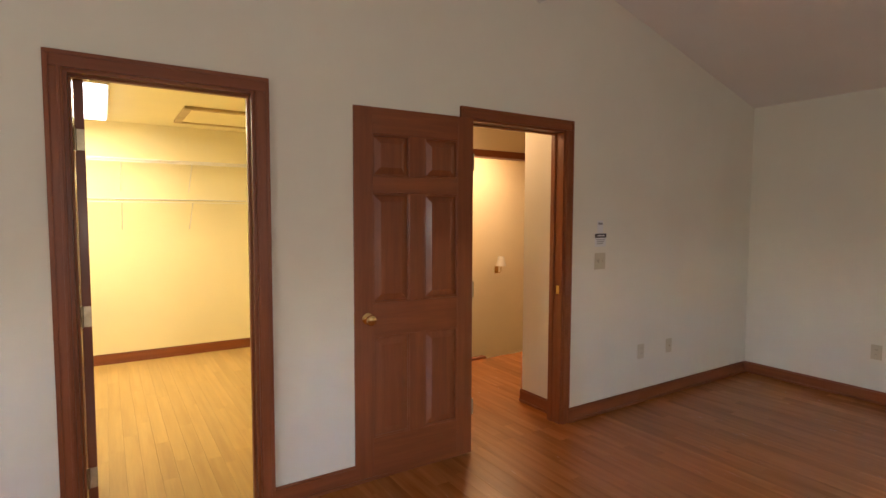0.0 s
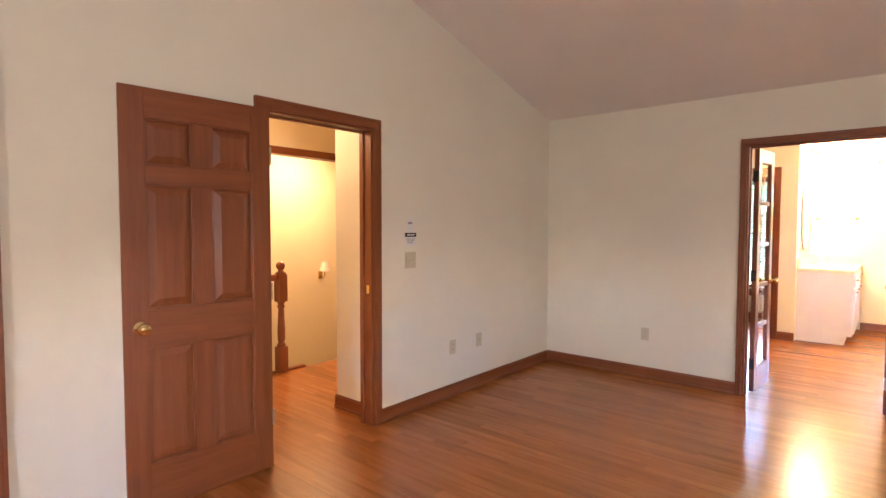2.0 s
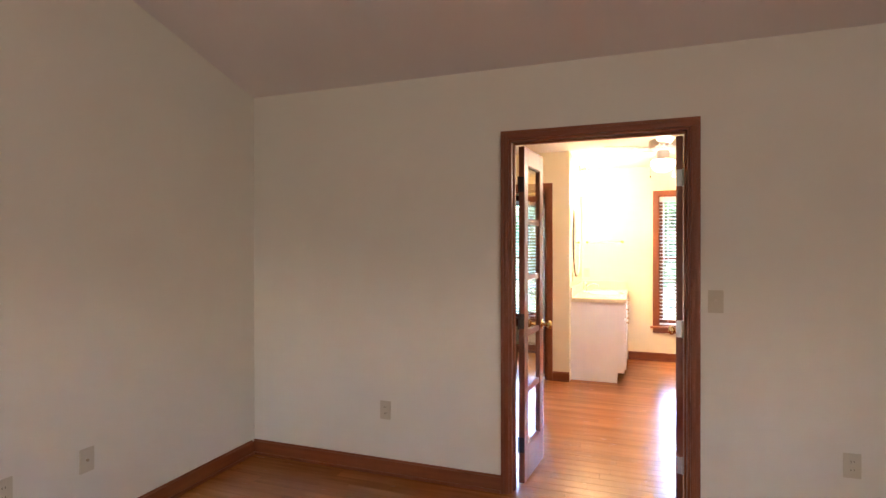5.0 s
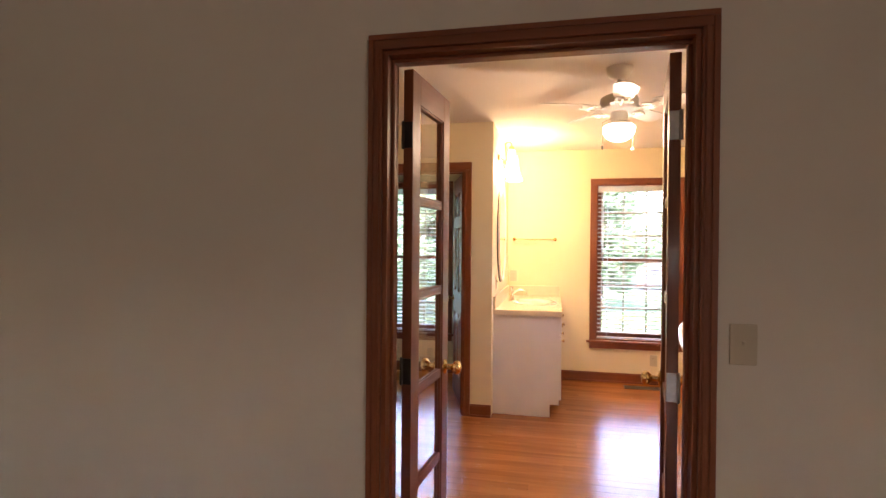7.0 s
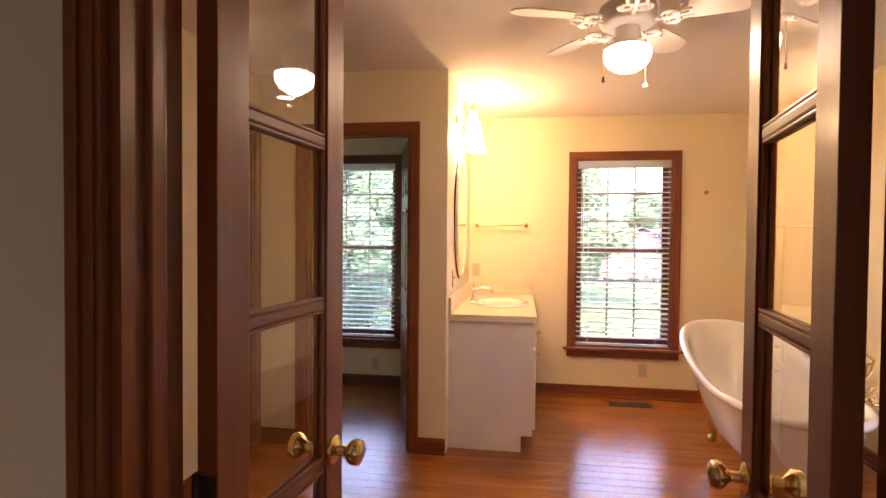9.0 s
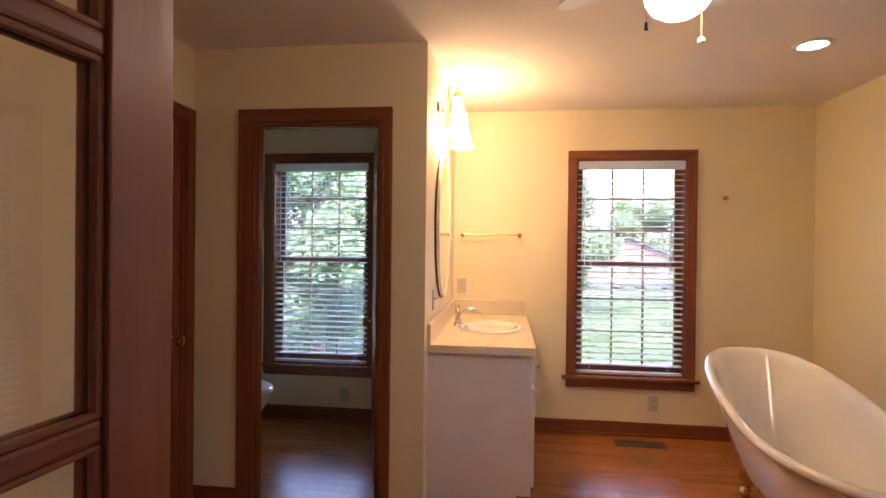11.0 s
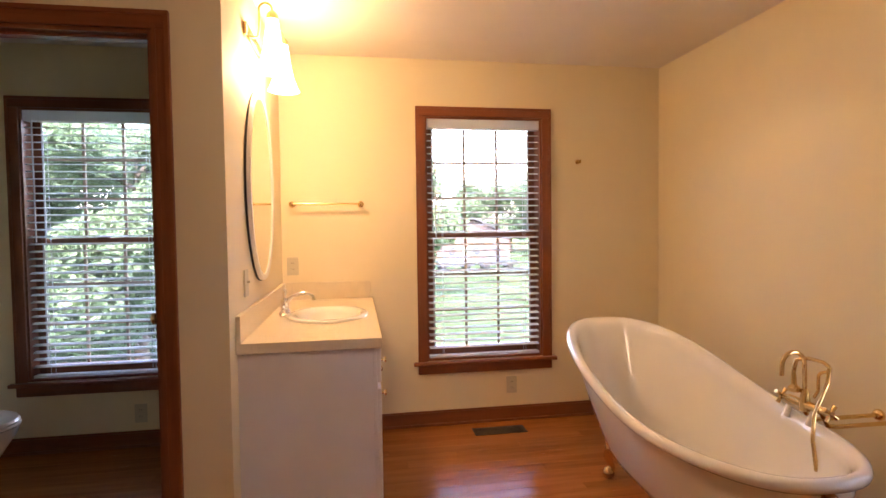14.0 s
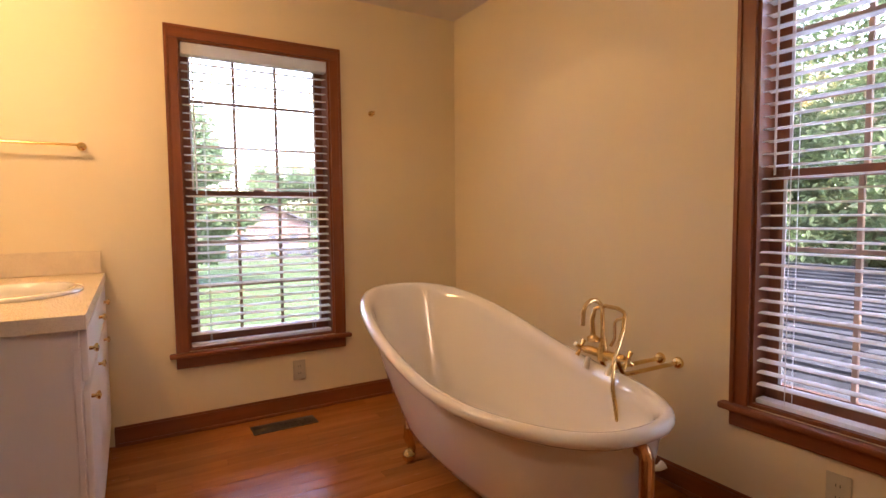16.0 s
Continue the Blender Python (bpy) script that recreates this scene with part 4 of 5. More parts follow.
bowl.visible_shadow = False
for k in range(5):
    r = Matrix.Rotation(radians(35 + 72 * k), 4, "Z")
    ir = bm_tube([(0.070, 0, 2.192), (0.105, 0, 2.172), (0.150, 0, 2.170), (0.215, 0, 2.178)], 0.008, 8)
    for s in (-1, 1):
        bm_tube(arc((0.155, s * 0.030, 2.172), 0.029, 0, 2 * math.pi, 18, (1, 0, 0), (0, 1, 0))[:-1], 0.006, 8, ir, closed=True)
        bm_tube(arc((0.158, s * 0.030, 2.172), 0.016, 0, 2 * math.pi, 14, (1, 0, 0), (0, 1, 0))[:-1], 0.0045, 8, ir, closed=True)
        bm_tube([(0.182, s * 0.032, 2.173), (0.205, s * 0.036, 2.176), (0.225, s * 0.030, 2.178)], 0.006, 8, ir)
    part("blade_iron", join(None, ir, r @ Matrix.Translation((0, 0, 0.032))), white_metal, fan, "scrolled white blade bracket", 60)
    bl = bmesh.new()
    outline = [(0.185, -0.042), (0.22, -0.054), (0.38, -0.064), (0.415, -0.060), (0.455, -0.026), (0.460, 0.0), (0.455, 0.026), (0.415, 0.060), (0.38, 0.064), (0.22, 0.054), (0.185, 0.042), (0.178, 0.0)]
    up = [bl.verts.new((x, y, 0.003)) for x, y in outline]
    dn = [bl.verts.new((x, y, -0.003)) for x, y in outline]
    bl.faces.new(up)
    bl.faces.new(dn[::-1])
    for q in range(12):
        bl.faces.new((up[q], dn[q], dn[(q + 1) % 12], up[(q + 1) % 12]))
    bmesh.ops.recalc_face_normals(bl, faces=bl.faces)
    part("blade", join(None, bl, r @ Matrix.Translation((0, 0, 2.222)) @ Matrix.Rotation(radians(-12), 4, "X")), blade_white, fan)
for px, py, low, big in ((-0.055, 0.095, 1.992, False), (0.075, -0.085, 1.992, True)):
    ch = part("pull_chain", bm_tube([(px * 0.5, py * 0.5, 2.145), (px, py, 2.120), (px, py, low)], 0.0016, 6), brass_dull, fan)
    tip = [(0.0, 0.008), (0.010, 0.0), (0.011, -0.010), (0.0, -0.020)] if big else [(0.0, 0.0), (0.005, -0.003), (0.006, -0.022), (0.0, -0.026)]
    part("pull_tip", join(None, bm_lathe(tip, 12), Matrix.Translation((px, py, low))), white_metal if big else vent_mat, ch, "", 40)

dl = thing("downlight", "lit recessed round ceiling downlight with white trim", "downlight", m=pose(7.86, -1.064, CEIL))
part("trim_ring", bm_lathe([(0.066, -0.001), (0.090, -0.001), (0.088, -0.007), (0.068, -0.009)], 36, ring=True), white_metal, dl, "", 40)
part("lens", bm_lathe([(0.0, -0.004), (0.0655, -0.004), (0.0655, -0.0012), (0.0, -0.0012)], 36), frost_can, dl, "glowing lens").visible_shadow = False

# ---- bathtub ----
tub = thing("clawfoot_bathtub", "white slipper bathtub with rolled rim on brass feet", "bathtub", m=pose(7.73, -1.015, 0, 0, 0, -1.5))
TA, TB, ZL, ZH = 0.81, 0.37, 0.552, 0.785
NR = 64


def tub_ring(grow, zf, zshift=0.0, depth=0.0, floor_z=0.15):
    """One ring: grow in metres from the rim's line, depth 0 at the rim to 1 at the floor."""
    out = []
    for k in range(NR):
        t = 2 * math.pi * k / NR
        c, s = math.cos(t), math.sin(t)
        e = 2 / 2.45
        u = math.copysign(abs(c) ** e, c)
        v = math.copysign(abs(s) ** e, s)
        ux = (u + 1) / 2
        q = min(1.0, max(0.0, (ux - 0.25) / 0.85))
        zr = ZL + (ZH - ZL) * q * q * (3 - 2 * q)
        shrink_b = 1 - 0.44 * depth ** 1.5
        back = 1 - 0.34 * depth ** 1.15 if u > 0 else 1 - 0.12 * depth ** 2.2
        x = (TA * back + grow) * u
        y = (TB * shrink_b + grow) * v
        z = zr + (floor_z - zr) * depth + zshift
        out.append((x, y, z))
    return out


bm = bmesh.new()
rows = []
for d in [1.0, 0.97, 0.92, 0.84, 0.72, 0.58, 0.44, 0.30, 0.18, 0.09, 0.05]:
    g = -0.006 if d < 0.97 else (-0.03 if d < 1 else -0.10)
    rows.append(tub_ring(g - 0.022, 1, 0, d, 0.145))
for a_, dz, g in ((0.05, -0.030, -0.022), (0.0, -0.032, -0.012)):
    rows.append(tub_ring(g, 1, dz))
rows += [tub_ring(-0.016 + 0.024 * math.cos(radians(q)), 1, -0.012 + 0.024 * math.sin(radians(q))) for q in (-70, -35, 0, 35, 65, 90, 115, 145)]
for d in [0.05, 0.12, 0.22, 0.36, 0.52, 0.68, 0.82, 0.92, 0.97, 1.0]:
    g = -0.050 - (0.02 if d > 0.95 else 0) - (0.12 if d == 1.0 else 0)
    rows.append(tub_ring(g, 1, 0, d, 0.185))
rv = [[bm.verts.new(p) for p in r] for r in rows]
for p, q in zip(rv, rv[1:]):
    for k in range(NR):
        bm.faces.new((p[k], p[(k + 1) % NR], q[(k + 1) % NR], q[k]))
bm.faces.new(rv[0][::-1])
bm.faces.new(rv[-1])
bmesh.ops.recalc_face_normals(bm, faces=bm.faces)
part("shell", bm, white_enamel, tub, "glossy white enamelled shell", 80)
for fx, fy in ((0.43, 0.075), (0.43, -0.075), (-0.50, 0.10), (-0.50, -0.10)):
    sgy = 1 if fy > 0 else -1
    pts = [(fx, fy * 0.92, 0.21), (fx, fy + sgy * 0.035, 0.17), (fx, fy + sgy * 0.055, 0.11), (fx, fy + sgy * 0.035, 0.055), (fx, fy + sgy * 0.05, 0.028)]
    fb = bm_tube(pts, [0.045, 0.036, 0.024, 0.018, 0.026], 14)
    bm_lathe([(0.0, 0.0), (0.022, 0.0), (0.031, 0.014), (0.030, 0.034), (0.018, 0.05), (0.0, 0.054)], 18, Matrix.Translation((fx, fy + sgy * 0.052, 0.0003)), fb)
    part("foot", fb, brass, tub, "brass claw foot", 60)
ov = part("drain_pipe", bm_tube([(-0.77, 0.0, 0.500), (-0.797, 0.0, 0.497), (-0.808, 0.0, 0.478), (-0.808, 0.0, 0.02)], 0.021, 14), copper, tub, "copper overflow and drain pipe", 60)
part("collar", join(None, bm_lathe([(0.028, -0.02), (0.030, 0.0), (0.028, 0.02)], 16), Matrix.Translation((-0.806, 0, 0.30))), brass, ov, "", 40)
part("drain_shoe", bm_tube([(-0.806, 0.0, 0.09), (-0.70, 0.0, 0.09), (-0.62, 0.0, 0.11), (-0.60, 0.0, 0.15)], 0.019, 12), copper, tub, "", 60)
part("overflow_lever", bm_tube([(-0.808, -0.015, 0.450), (-0.815, -0.040, 0.448), (-0.818, -0.056, 0.455)], [0.009, 0.009, 0.013], 10), white_ceramic, tub, "white porcelain lever", 60)
part("strainer", join(None, bm_lathe([(0.0, 0), (0.026, 0), (0.026, 0.004), (0.0, 0.006)], 20), Matrix.Translation((-0.58, 0, 0.1855))), brass, tub, "", 40)

# ---- tub filler with hand shower ----
tf = thing("tub_filler", "polished brass tub faucet with hand shower and hose", "faucet", m=pose(7.40, -1.345, 0.612))
part("body", join(bm_tube([(-0.075, 0, 0), (0.075, 0, 0)], 0.017, 14), bm_lathe([(0.020, -0.025), (0.022, 0.0), (0.016, 0.03), (0.012, 0.06)], 16)), brass, tf, "", 50)
for s in (-1, 1):
    h = part("handle_stem", bm_tube([(s * 0.075, 0, 0), (s * 0.105, 0.0, 0)], [0.014, 0.010], 12), brass, tf, "", 60)
    hb = bm_lathe([(0.0, -0.008), (0.012, -0.008), (0.012, 0.008), (0.0, 0.008)], 12, Matrix.Translation((s * 0.115, 0, 0)) @ Matrix.Rotation(radians(90), 4, "Y"))
    for q in range(4):
        ca, sa = math.cos(q * math.pi / 2 + 0.6), math.sin(q * math.pi / 2 + 0.6)
        bm_tube([(s * 0.115, 0.01 * ca, 0.01 * sa), (s * 0.115, 0.034 * ca, 0.034 * sa)], [0.006, 0.009], 8, hb)
    part("cross_handle", hb, brass, h, "brass cross handle", 50)
    part("porcelain_tip", bm_tube([(s * 0.055, 0.02, -0.02), (s * 0.055, 0.035, -0.065)], [0.010, 0.013], 10), white_ceramic, tf, "white porcelain lever", 60)
part("spout", bm_tube([(0, 0, 0.03), (0, 0.002, 0.10), (0, 0.004, 0.16)] + arc((0.0, 0.054, 0.16), 0.050, math.pi, 0.12, 12, (0, 1, 0), (0, 0, 1)) + [(0, 0.106, 0.12)], 0.0085, 12), brass, tf, "tall gooseneck spout", 60)
part("cradle", bm_tube([(-0.02, -0.02, 0.03), (-0.030, -0.030, 0.06), (-0.030, -0.030, 0.120), (-0.036, -0.034, 0.132), (-0.052, -0.044, 0.140)], 0.006, 10), brass, tf, "", 60)
hs = part("hand_shower", bm_tube([(0.030, 0.020, 0.06), (0.038, 0.018, 0.12), (0.032, 0.010, 0.170), (0.0, -0.012, 0.182), (-0.040, -0.038, 0.175), (-0.060, -0.050, 0.160)], [0.011, 0.009, 0.008, 0.0075, 0.0075, 0.007], 12), brass, tf, "brass telephone hand shower", 60)
part("rose", join(None, bm_lathe([(0.0, -0.012), (0.022, -0.010), (0.024, 0.004), (0.010, 0.016), (0.0, 0.016)], 18), Matrix.Translation((0.030, 0.020, 0.055))), brass, hs, "", 40)
hp = [(-0.060, -0.050, 0.160), (-0.066, -0.035, 0.10), (-0.080, 0.010, 0.04), (-0.095, 0.050, -0.01), (-0.120, 0.080, -0.09), (-0.160, 0.100, -0.19)]
fine_pts = []
for i in range(len(hp) - 1):
    for q in range(14):
        fine_pts.append(Vector(hp[i]).lerp(Vector(hp[i + 1]), q / 14))
fine_pts.append(Vector(hp[-1]))
part("hose", bm_tube(fine_pts, [0.0085 if i % 2 else 0.0062 for i in range(len(fine_pts))], 10), brass, tf, "ribbed brass shower hose", 80)
for s, fx in ((-1, -0.045), (1, 0.04)):
    part("supply_pipe", bm_tube([(s * 0.045, -0.01, -0.01), (s * 0.045, -0.035, -0.03), (s * 0.045 * 0.6 + fx * 0.4, -0.06, -0.075), (fx, -0.10, -0.082), (fx, -0.390, -0.084)], 0.009, 10), brass, tf, "", 60)
    part("flange", join(None, bm_lathe([(0.024, 0), (0.024, 0.006), (0.020, 0.016), (0.010, 0.022)], 18), Matrix.Translation((fx, -0.394, -0.084)) @ Matrix.Rotation(radians(-90), 4, "X")), brass, tf, "round brass wall flange", 40)

# ---- toilet ----
to = thing("toilet", "white ceramic toilet with closed lid and tank", "toilet", m=pose(8.42, 2.75, 0))
def egg(rows, n=36):
    bm = bmesh.new()
    rs = []
    for w, l, yc, z in rows:
        rs.append([bm.verts.new((w * math.cos(2 * math.pi * k / n), yc + l * math.sin(2 * math.pi * k / n), z)) for k in range(n)])
    for p, q in zip(rs, rs[1:]):
        for k in range(n):
            bm.faces.new((p[k], p[(k + 1) % n], q[(k + 1) % n], q[k]))
    bm.faces.new(rs[0][::-1])
    bm.faces.new(rs[-1])
    bmesh.ops.recalc_face_normals(bm, faces=bm.faces)
    return bm
part("bowl", egg([(0.115, 0.21, -0.38, 0.001), (0.11, 0.20, -0.38, 0.10), (0.10, 0.19, -0.40, 0.18), (0.14, 0.22, -0.43, 0.27), (0.178, 0.245, -0.455, 0.35), (0.182, 0.25, -0.46, 0.385)]), white_ceramic, to, "", 60)
part("seat", egg([(0.182, 0.25, -0.46, 0.386), (0.188, 0.256, -0.46, 0.392), (0.186, 0.254, -0.46, 0.404)]), white_ceramic, to, "", 50)
part("lid", egg([(0.184, 0.250, -0.458, 0.405), (0.188, 0.254, -0.458, 0.412), (0.180, 0.246, -0.458, 0.424), (0.10, 0.15, -0.458, 0.430)]), white_ceramic, to, "", 50)
part("tank", bm_box((-0.24, -0.205, 0.385), (0.24, -0.01, 0.72), 0.03), white_ceramic, to, "", 50)
part("tank_lid", bm_box((-0.25, -0.215, 0.721), (0.25, -0.006, 0.755), 0.012), white_ceramic, to, "", 50)

# ---- closet fittings ----
for z in (1.985, 1.61):
    ws = thing("wire_shelf", "white wire closet shelf along the back wall", "shelf", "wire shelves")
    for k in range(7):
        part("long_wire", bm_tube([(-0.88, 6.13 - 0.05 * k, z), (1.38, 6.13 - 0.05 * k, z)], 0.003, 6), white_metal, ws)
    part("front_wire", bm_tube([(-0.88, 5.83, z - 0.03), (1.38, 5.83, z - 0.03)], 0.0035, 6), white_metal, ws)
    for x in (-0.6, 0.0, 0.6, 1.2):
        part("bracket", bm_tube([(x, 5.84, z - 0.03), (x, 6.136, z - 0.29)], 0.004, 6), white_metal, ws)
    cb = bmesh.new()
    for k in range(90):
        x = -0.87 + k * 0.025
        bm_q = [(x - 0.0012, 5.83, z + 0.0035), (x + 0.0012, 5.83, z + 0.0035), (x + 0.0012, 6.135, z + 0.0035), (x - 0.0012, 6.135, z + 0.0035)]
        lo = [cb.verts.new((p[0], p[1], p[2] - 0.002)) for p in bm_q]
        hi = [cb.verts.new(p) for p in bm_q]
        cb.faces.new(hi)
        cb.faces.new(lo[::-1])
        for q in range(4):
            cb.faces.new((lo[q], lo[(q + 1) % 4], hi[(q + 1) % 4], hi[q]))
    part("cross_wires", cb, white_metal, ws)
ct = thing("closet_ceiling_light", "lit rectangular fluorescent closet ceiling light", "ceiling light")
part("housing", bm_box((-0.75, 4.3, 2.325), (-0.09, 5.75, 2.3595), 0.004), white_metal, ct)
part("lens", bm_box((-0.735, 4.315, 2.300), (-0.105, 5.735, 2.3245), 0.008), frost_tube, ct, "glowing ribbed lens").visible_shadow = False
hatch = thing("attic_hatch", "attic hatch panel with pale wooden trim in the ceiling", "hatch", kind="structure")
hatch_wood = material("hatch_trim", (0.50, 0.36, 0.15), 0.5, vary=0.1)
part("panel", bm_box((0.50, 5.00, 2.345), (1.20, 5.70, 2.3595), 0.003), wall_closet, hatch)
for lo, hi in (((0.44, 4.94), (1.26, 5.00)), ((0.44, 5.70), (1.26, 5.76)), ((0.44, 5.0005), (0.50, 5.6995)), ((1.20, 5.0005), (1.26, 5.6995))):
    part("trim", bm_box((*lo, 2.335), (*hi, 2.3595), 0.004), hatch_wood, hatch)

# ---- stair rail, sconce, hall light ----
nw = thing("newel_post", "dark stained turned wooden newel post with ball top", "newel post", m=pose(2.87, 4.38, 0))
part("base_block", bm_box((-0.045, -0.045, 0.0), (0.045, 0.045, 0.24), 0.004), wood_z, nw)
part("turned_shaft", bm_lathe([(0.040, 0.2405), (0.042, 0.26), (0.026, 0.28), (0.034, 0.31), (0.036, 0.40), (0.030, 0.52), (0.026, 0.60), (0.036, 0.625), (0.026, 0.645), (0.040, 0.67)], 24), wood_z, nw, "", 50)
part("top_block", bm_box((-0.045, -0.045, 0.6705), (0.045, 0.045, 0.93), 0.004), wood_z, nw)
part("finial", bm_lathe([(0.048, 0.9305), (0.050, 0.945), (0.024, 0.955), (0.022, 0.970), (0.036, 0.985), (0.043, 1.010), (0.036, 1.035), (0.016, 1.050), (0.0, 1.052)], 24), wood_z, nw, "", 50)
bal = thing("balustrade", "white turned balusters under a dark stained handrail", "railing")
part("handrail", bm_box((1.52, 4.35, 0.87), (2.824, 4.41, 0.93), 0.012), wood_x, bal, "dark stained handrail")
part("shoe_rail", bm_box((1.52, 4.36, 0.0), (2.824, 4.40, 0.02), 0.004), wood_x, bal)
bmesh_bal = bm_lathe([(0.014, 0.02), (0.014, 0.12), (0.010, 0.14), (0.017, 0.18), (0.013, 0.22), (0.018, 0.30), (0.013, 0.45), (0.010, 0.60), (0.015, 0.63), (0.010, 0.65), (0.014, 0.68), (0.014, 0.87)], 12)
bal_me = mesh_of("baluster", bmesh_bal, white_metal, 50)
for k in range(12):
    o = new("baluster", bal_me)
    o.parent = bal
    o.location = (1.58 + 0.105 * k, 4.38, 0)
single("trim_stair_edge", bm_box((2.92, 4.345, -0.02), (3.12, 4.41, 0.022), 0.006), wood_x, "dark wooden nosing at the stair edge", "trim", "structure")
sc = thing("wall_sconce", "small brass wall sconce with a white shade", "sconce", m=pose(4.07, 5.399, 0.80))
part("back_plate", bm_box((-0.03, -0.014, -0.07), (0.03, -0.001, 0.02), 0.006), brass, sc)
part("arm", bm_tube([(0, -0.012, -0.04), (0, -0.07, -0.06), (0, -0.10, -0.03), (0, -0.10, 0.03)], 0.006, 8), brass, sc, "", 60)
part("shade", bm_lathe([(0.065, 0.0), (0.040, 0.12), (0.038, 0.12), (0.063, 0.0)], 24, ring=True, m=Matrix.Translation((0, -0.10, 0.03))), frost_sconce, sc, "white cone shade", 50).visible_shadow = False
hl = thing("hall_ceiling_light", "small lit flush hall ceiling light", "ceiling light", m=pose(3.67, 4.80, CEIL))
part("ring", bm_lathe([(0.10, -0.001), (0.115, -0.001), (0.112, -0.02), (0.10, -0.024)], 28, ring=True), white_metal, hl, "", 40)
part("diffuser", bm_lathe([(0.0995, -0.012), (0.085, -0.035), (0.05, -0.05), (0.0, -0.055)], 28), frost_hall, hl, "glowing glass", 50).visible_shadow = False
sd = thing("smoke_detector", "white round smoke detector high on the wall", "smoke detector", m=pose(2.268, AY, 2.90) @ Matrix.Rotation(radians(90), 4, "X"))
part("base", bm_lathe([(0.065, 0.001), (0.065, 0.012), (0.0, 0.012)], 28), white_metal, sd, "", 40)
part("cover", bm_lathe([(0.058, 0.0125), (0.056, 0.032), (0.040, 0.040), (0.0, 0.041)], 28), white_metal, sd, "", 40)

# ---- outdoors ----
grass_mat = material("lawn", (0.036, 0.062, 0.026), 0.9, spec=0.04, vary=0.25, scale=0.35, bump=0.5, bump_scale=8)
leaf_mat = material("leaves", (0.055, 0.095, 0.050), 0.7, rnd="island", rnd_amount=0.28, spec=0.3, vary=0.2, scale=2, two_hue=(0.075, 0.125, 0.055))
# paler, bluer green: outdoor haze put into the leaf colour
leaf_hazed = material("hazed_leaves", (0.12, 0.18, 0.115), 0.8, rnd="island", rnd_amount=0.16, spec=0.2, vary=0.2, scale=2, two_hue=(0.15, 0.22, 0.13))
see_through(leaf_mat, (0.09, 0.15, 0.06), 0.3)
see_through(leaf_hazed, (0.22, 0.32, 0.18), 0.5)
bark = material("bark", (0.09, 0.065, 0.045), 0.9, vary=0.25, scale=6, bump=0.5, bump_scale=20, stretch=(4, 4, 0.6))
roof_mat = material("shingle", (0.020, 0.023, 0.027), 0.95, spec=0.03, vary=0.2, scale=4, bump=0.4, bump_scale=30, rnd="island", rnd_amount=0.3)
far_roof = material("far_roof", (0.07, 0.072, 0.08), 0.85, spec=0.05, vary=0.15, scale=3)
far_wall = material("far_siding", (0.13, 0.095, 0.088), 0.8, spec=0.1, vary=0.06, scale=2)
far_glass = material("far_window", (0.05, 0.06, 0.08), 0.1)
far_white = material("far_trim", (0.30, 0.30, 0.30), 0.6)
road_mat = material("asphalt", (0.05, 0.05, 0.053), 0.9, spec=0.05, vary=0.15, scale=3)
bm = bmesh.new()
bmesh.ops.create_grid(bm, x_segments=2, y_segments=2, size=1500, matrix=Matrix.Translation((0, 0, GROUND)))
single("ground", bm, grass_mat, "green mown lawn around the house", "ground", "structure")


def tree(x, y, h, r, seed, n=2600, low=0.25, leaf=0.16, foliage=None):
    rng = random.Random(seed)
    root = thing("tree", "leafy green deciduous tree standing in the yard", "tree", "trees", "", pose(x, y, GROUND))
    tr = bm_tube([(0, 0, -0.05), (0.05, 0.02, h * 0.2), (-0.04, 0.05, h * 0.45), (0.03, 0.0, h * 0.8)], [h * 0.028, h * 0.02, h * 0.014, h * 0.004], 9)
    tips = []
    for k in range(11):
        a_, z = rng.uniform(0, 6.28), h * rng.uniform(low, 0.75)
        l = r * rng.uniform(0.6, 1.0)
        mid = (l * 0.5 * math.cos(a_), l * 0.5 * math.sin(a_), z + l * 0.25)
        end = (l * math.cos(a_ + 0.2), l * math.sin(a_ + 0.2), z + l * rng.uniform(0.2, 0.6))
        bm_tube([(0, 0, z - 0.2), mid, end], [h * 0.010, h * 0.006, h * 0.002], 6, tr)
        tips += [mid, end]
    part("trunk", tr, bark, root, "grey-brown trunk and limbs", 60)
    clumps = [(*p, r * rng.uniform(0.28, 0.45)) for p in tips]
    for k in range(12):
        t = rng.uniform(0, 6.28)
        z = h * rng.uniform(low, 0.98)
        w = r * math.sqrt(max(0.05, 1 - ((z / h - 0.55) / 0.5) ** 2)) * rng.uniform(0.3, 0.95)
        clumps.append((w * math.cos(t), w * math.sin(t), z, r * rng.uniform(0.25, 0.42)))
    verts, faces = [], []
    for k in range(n):
        cx_, cy_, cz, cr = rng.choice(clumps)
        d = Vector((rng.gauss(0, 1), rng.gauss(0, 1), rng.gauss(0, 1))).normalized() * cr * rng.random() ** 0.45
        p = Vector((cx_, cy_, cz)) + Vector((d.x, d.y, d.z * 0.75))
        if p.z < 0.4:
            continue
        u = Vector((rng.gauss(0, 1), rng.gauss(0, 1), rng.gauss(0, 0.6))).normalized()
        v = u.orthogonal().normalized()
        s = leaf * rng.uniform(0.6, 1.4)
        i = len(verts)
        w_ = u.cross(v) * s * 0.2
        verts += [p - u * s, p + v * s * 0.5 + w_, p + u * s, p - v * s * 0.5 + w_]
        faces += [(i, i + 1, i + 2), (i, i + 2, i + 3)]
    me = bpy.data.meshes.new("crown")
    me.from_pydata([tuple(v) for v in verts], [], faces)
    me.materials.append(foliage or leaf_mat)
    ob = new("crown", me)
    ob.parent = root
    tagged(ob, "uneven crown of many small green leaves", kind="stuff")
    return root


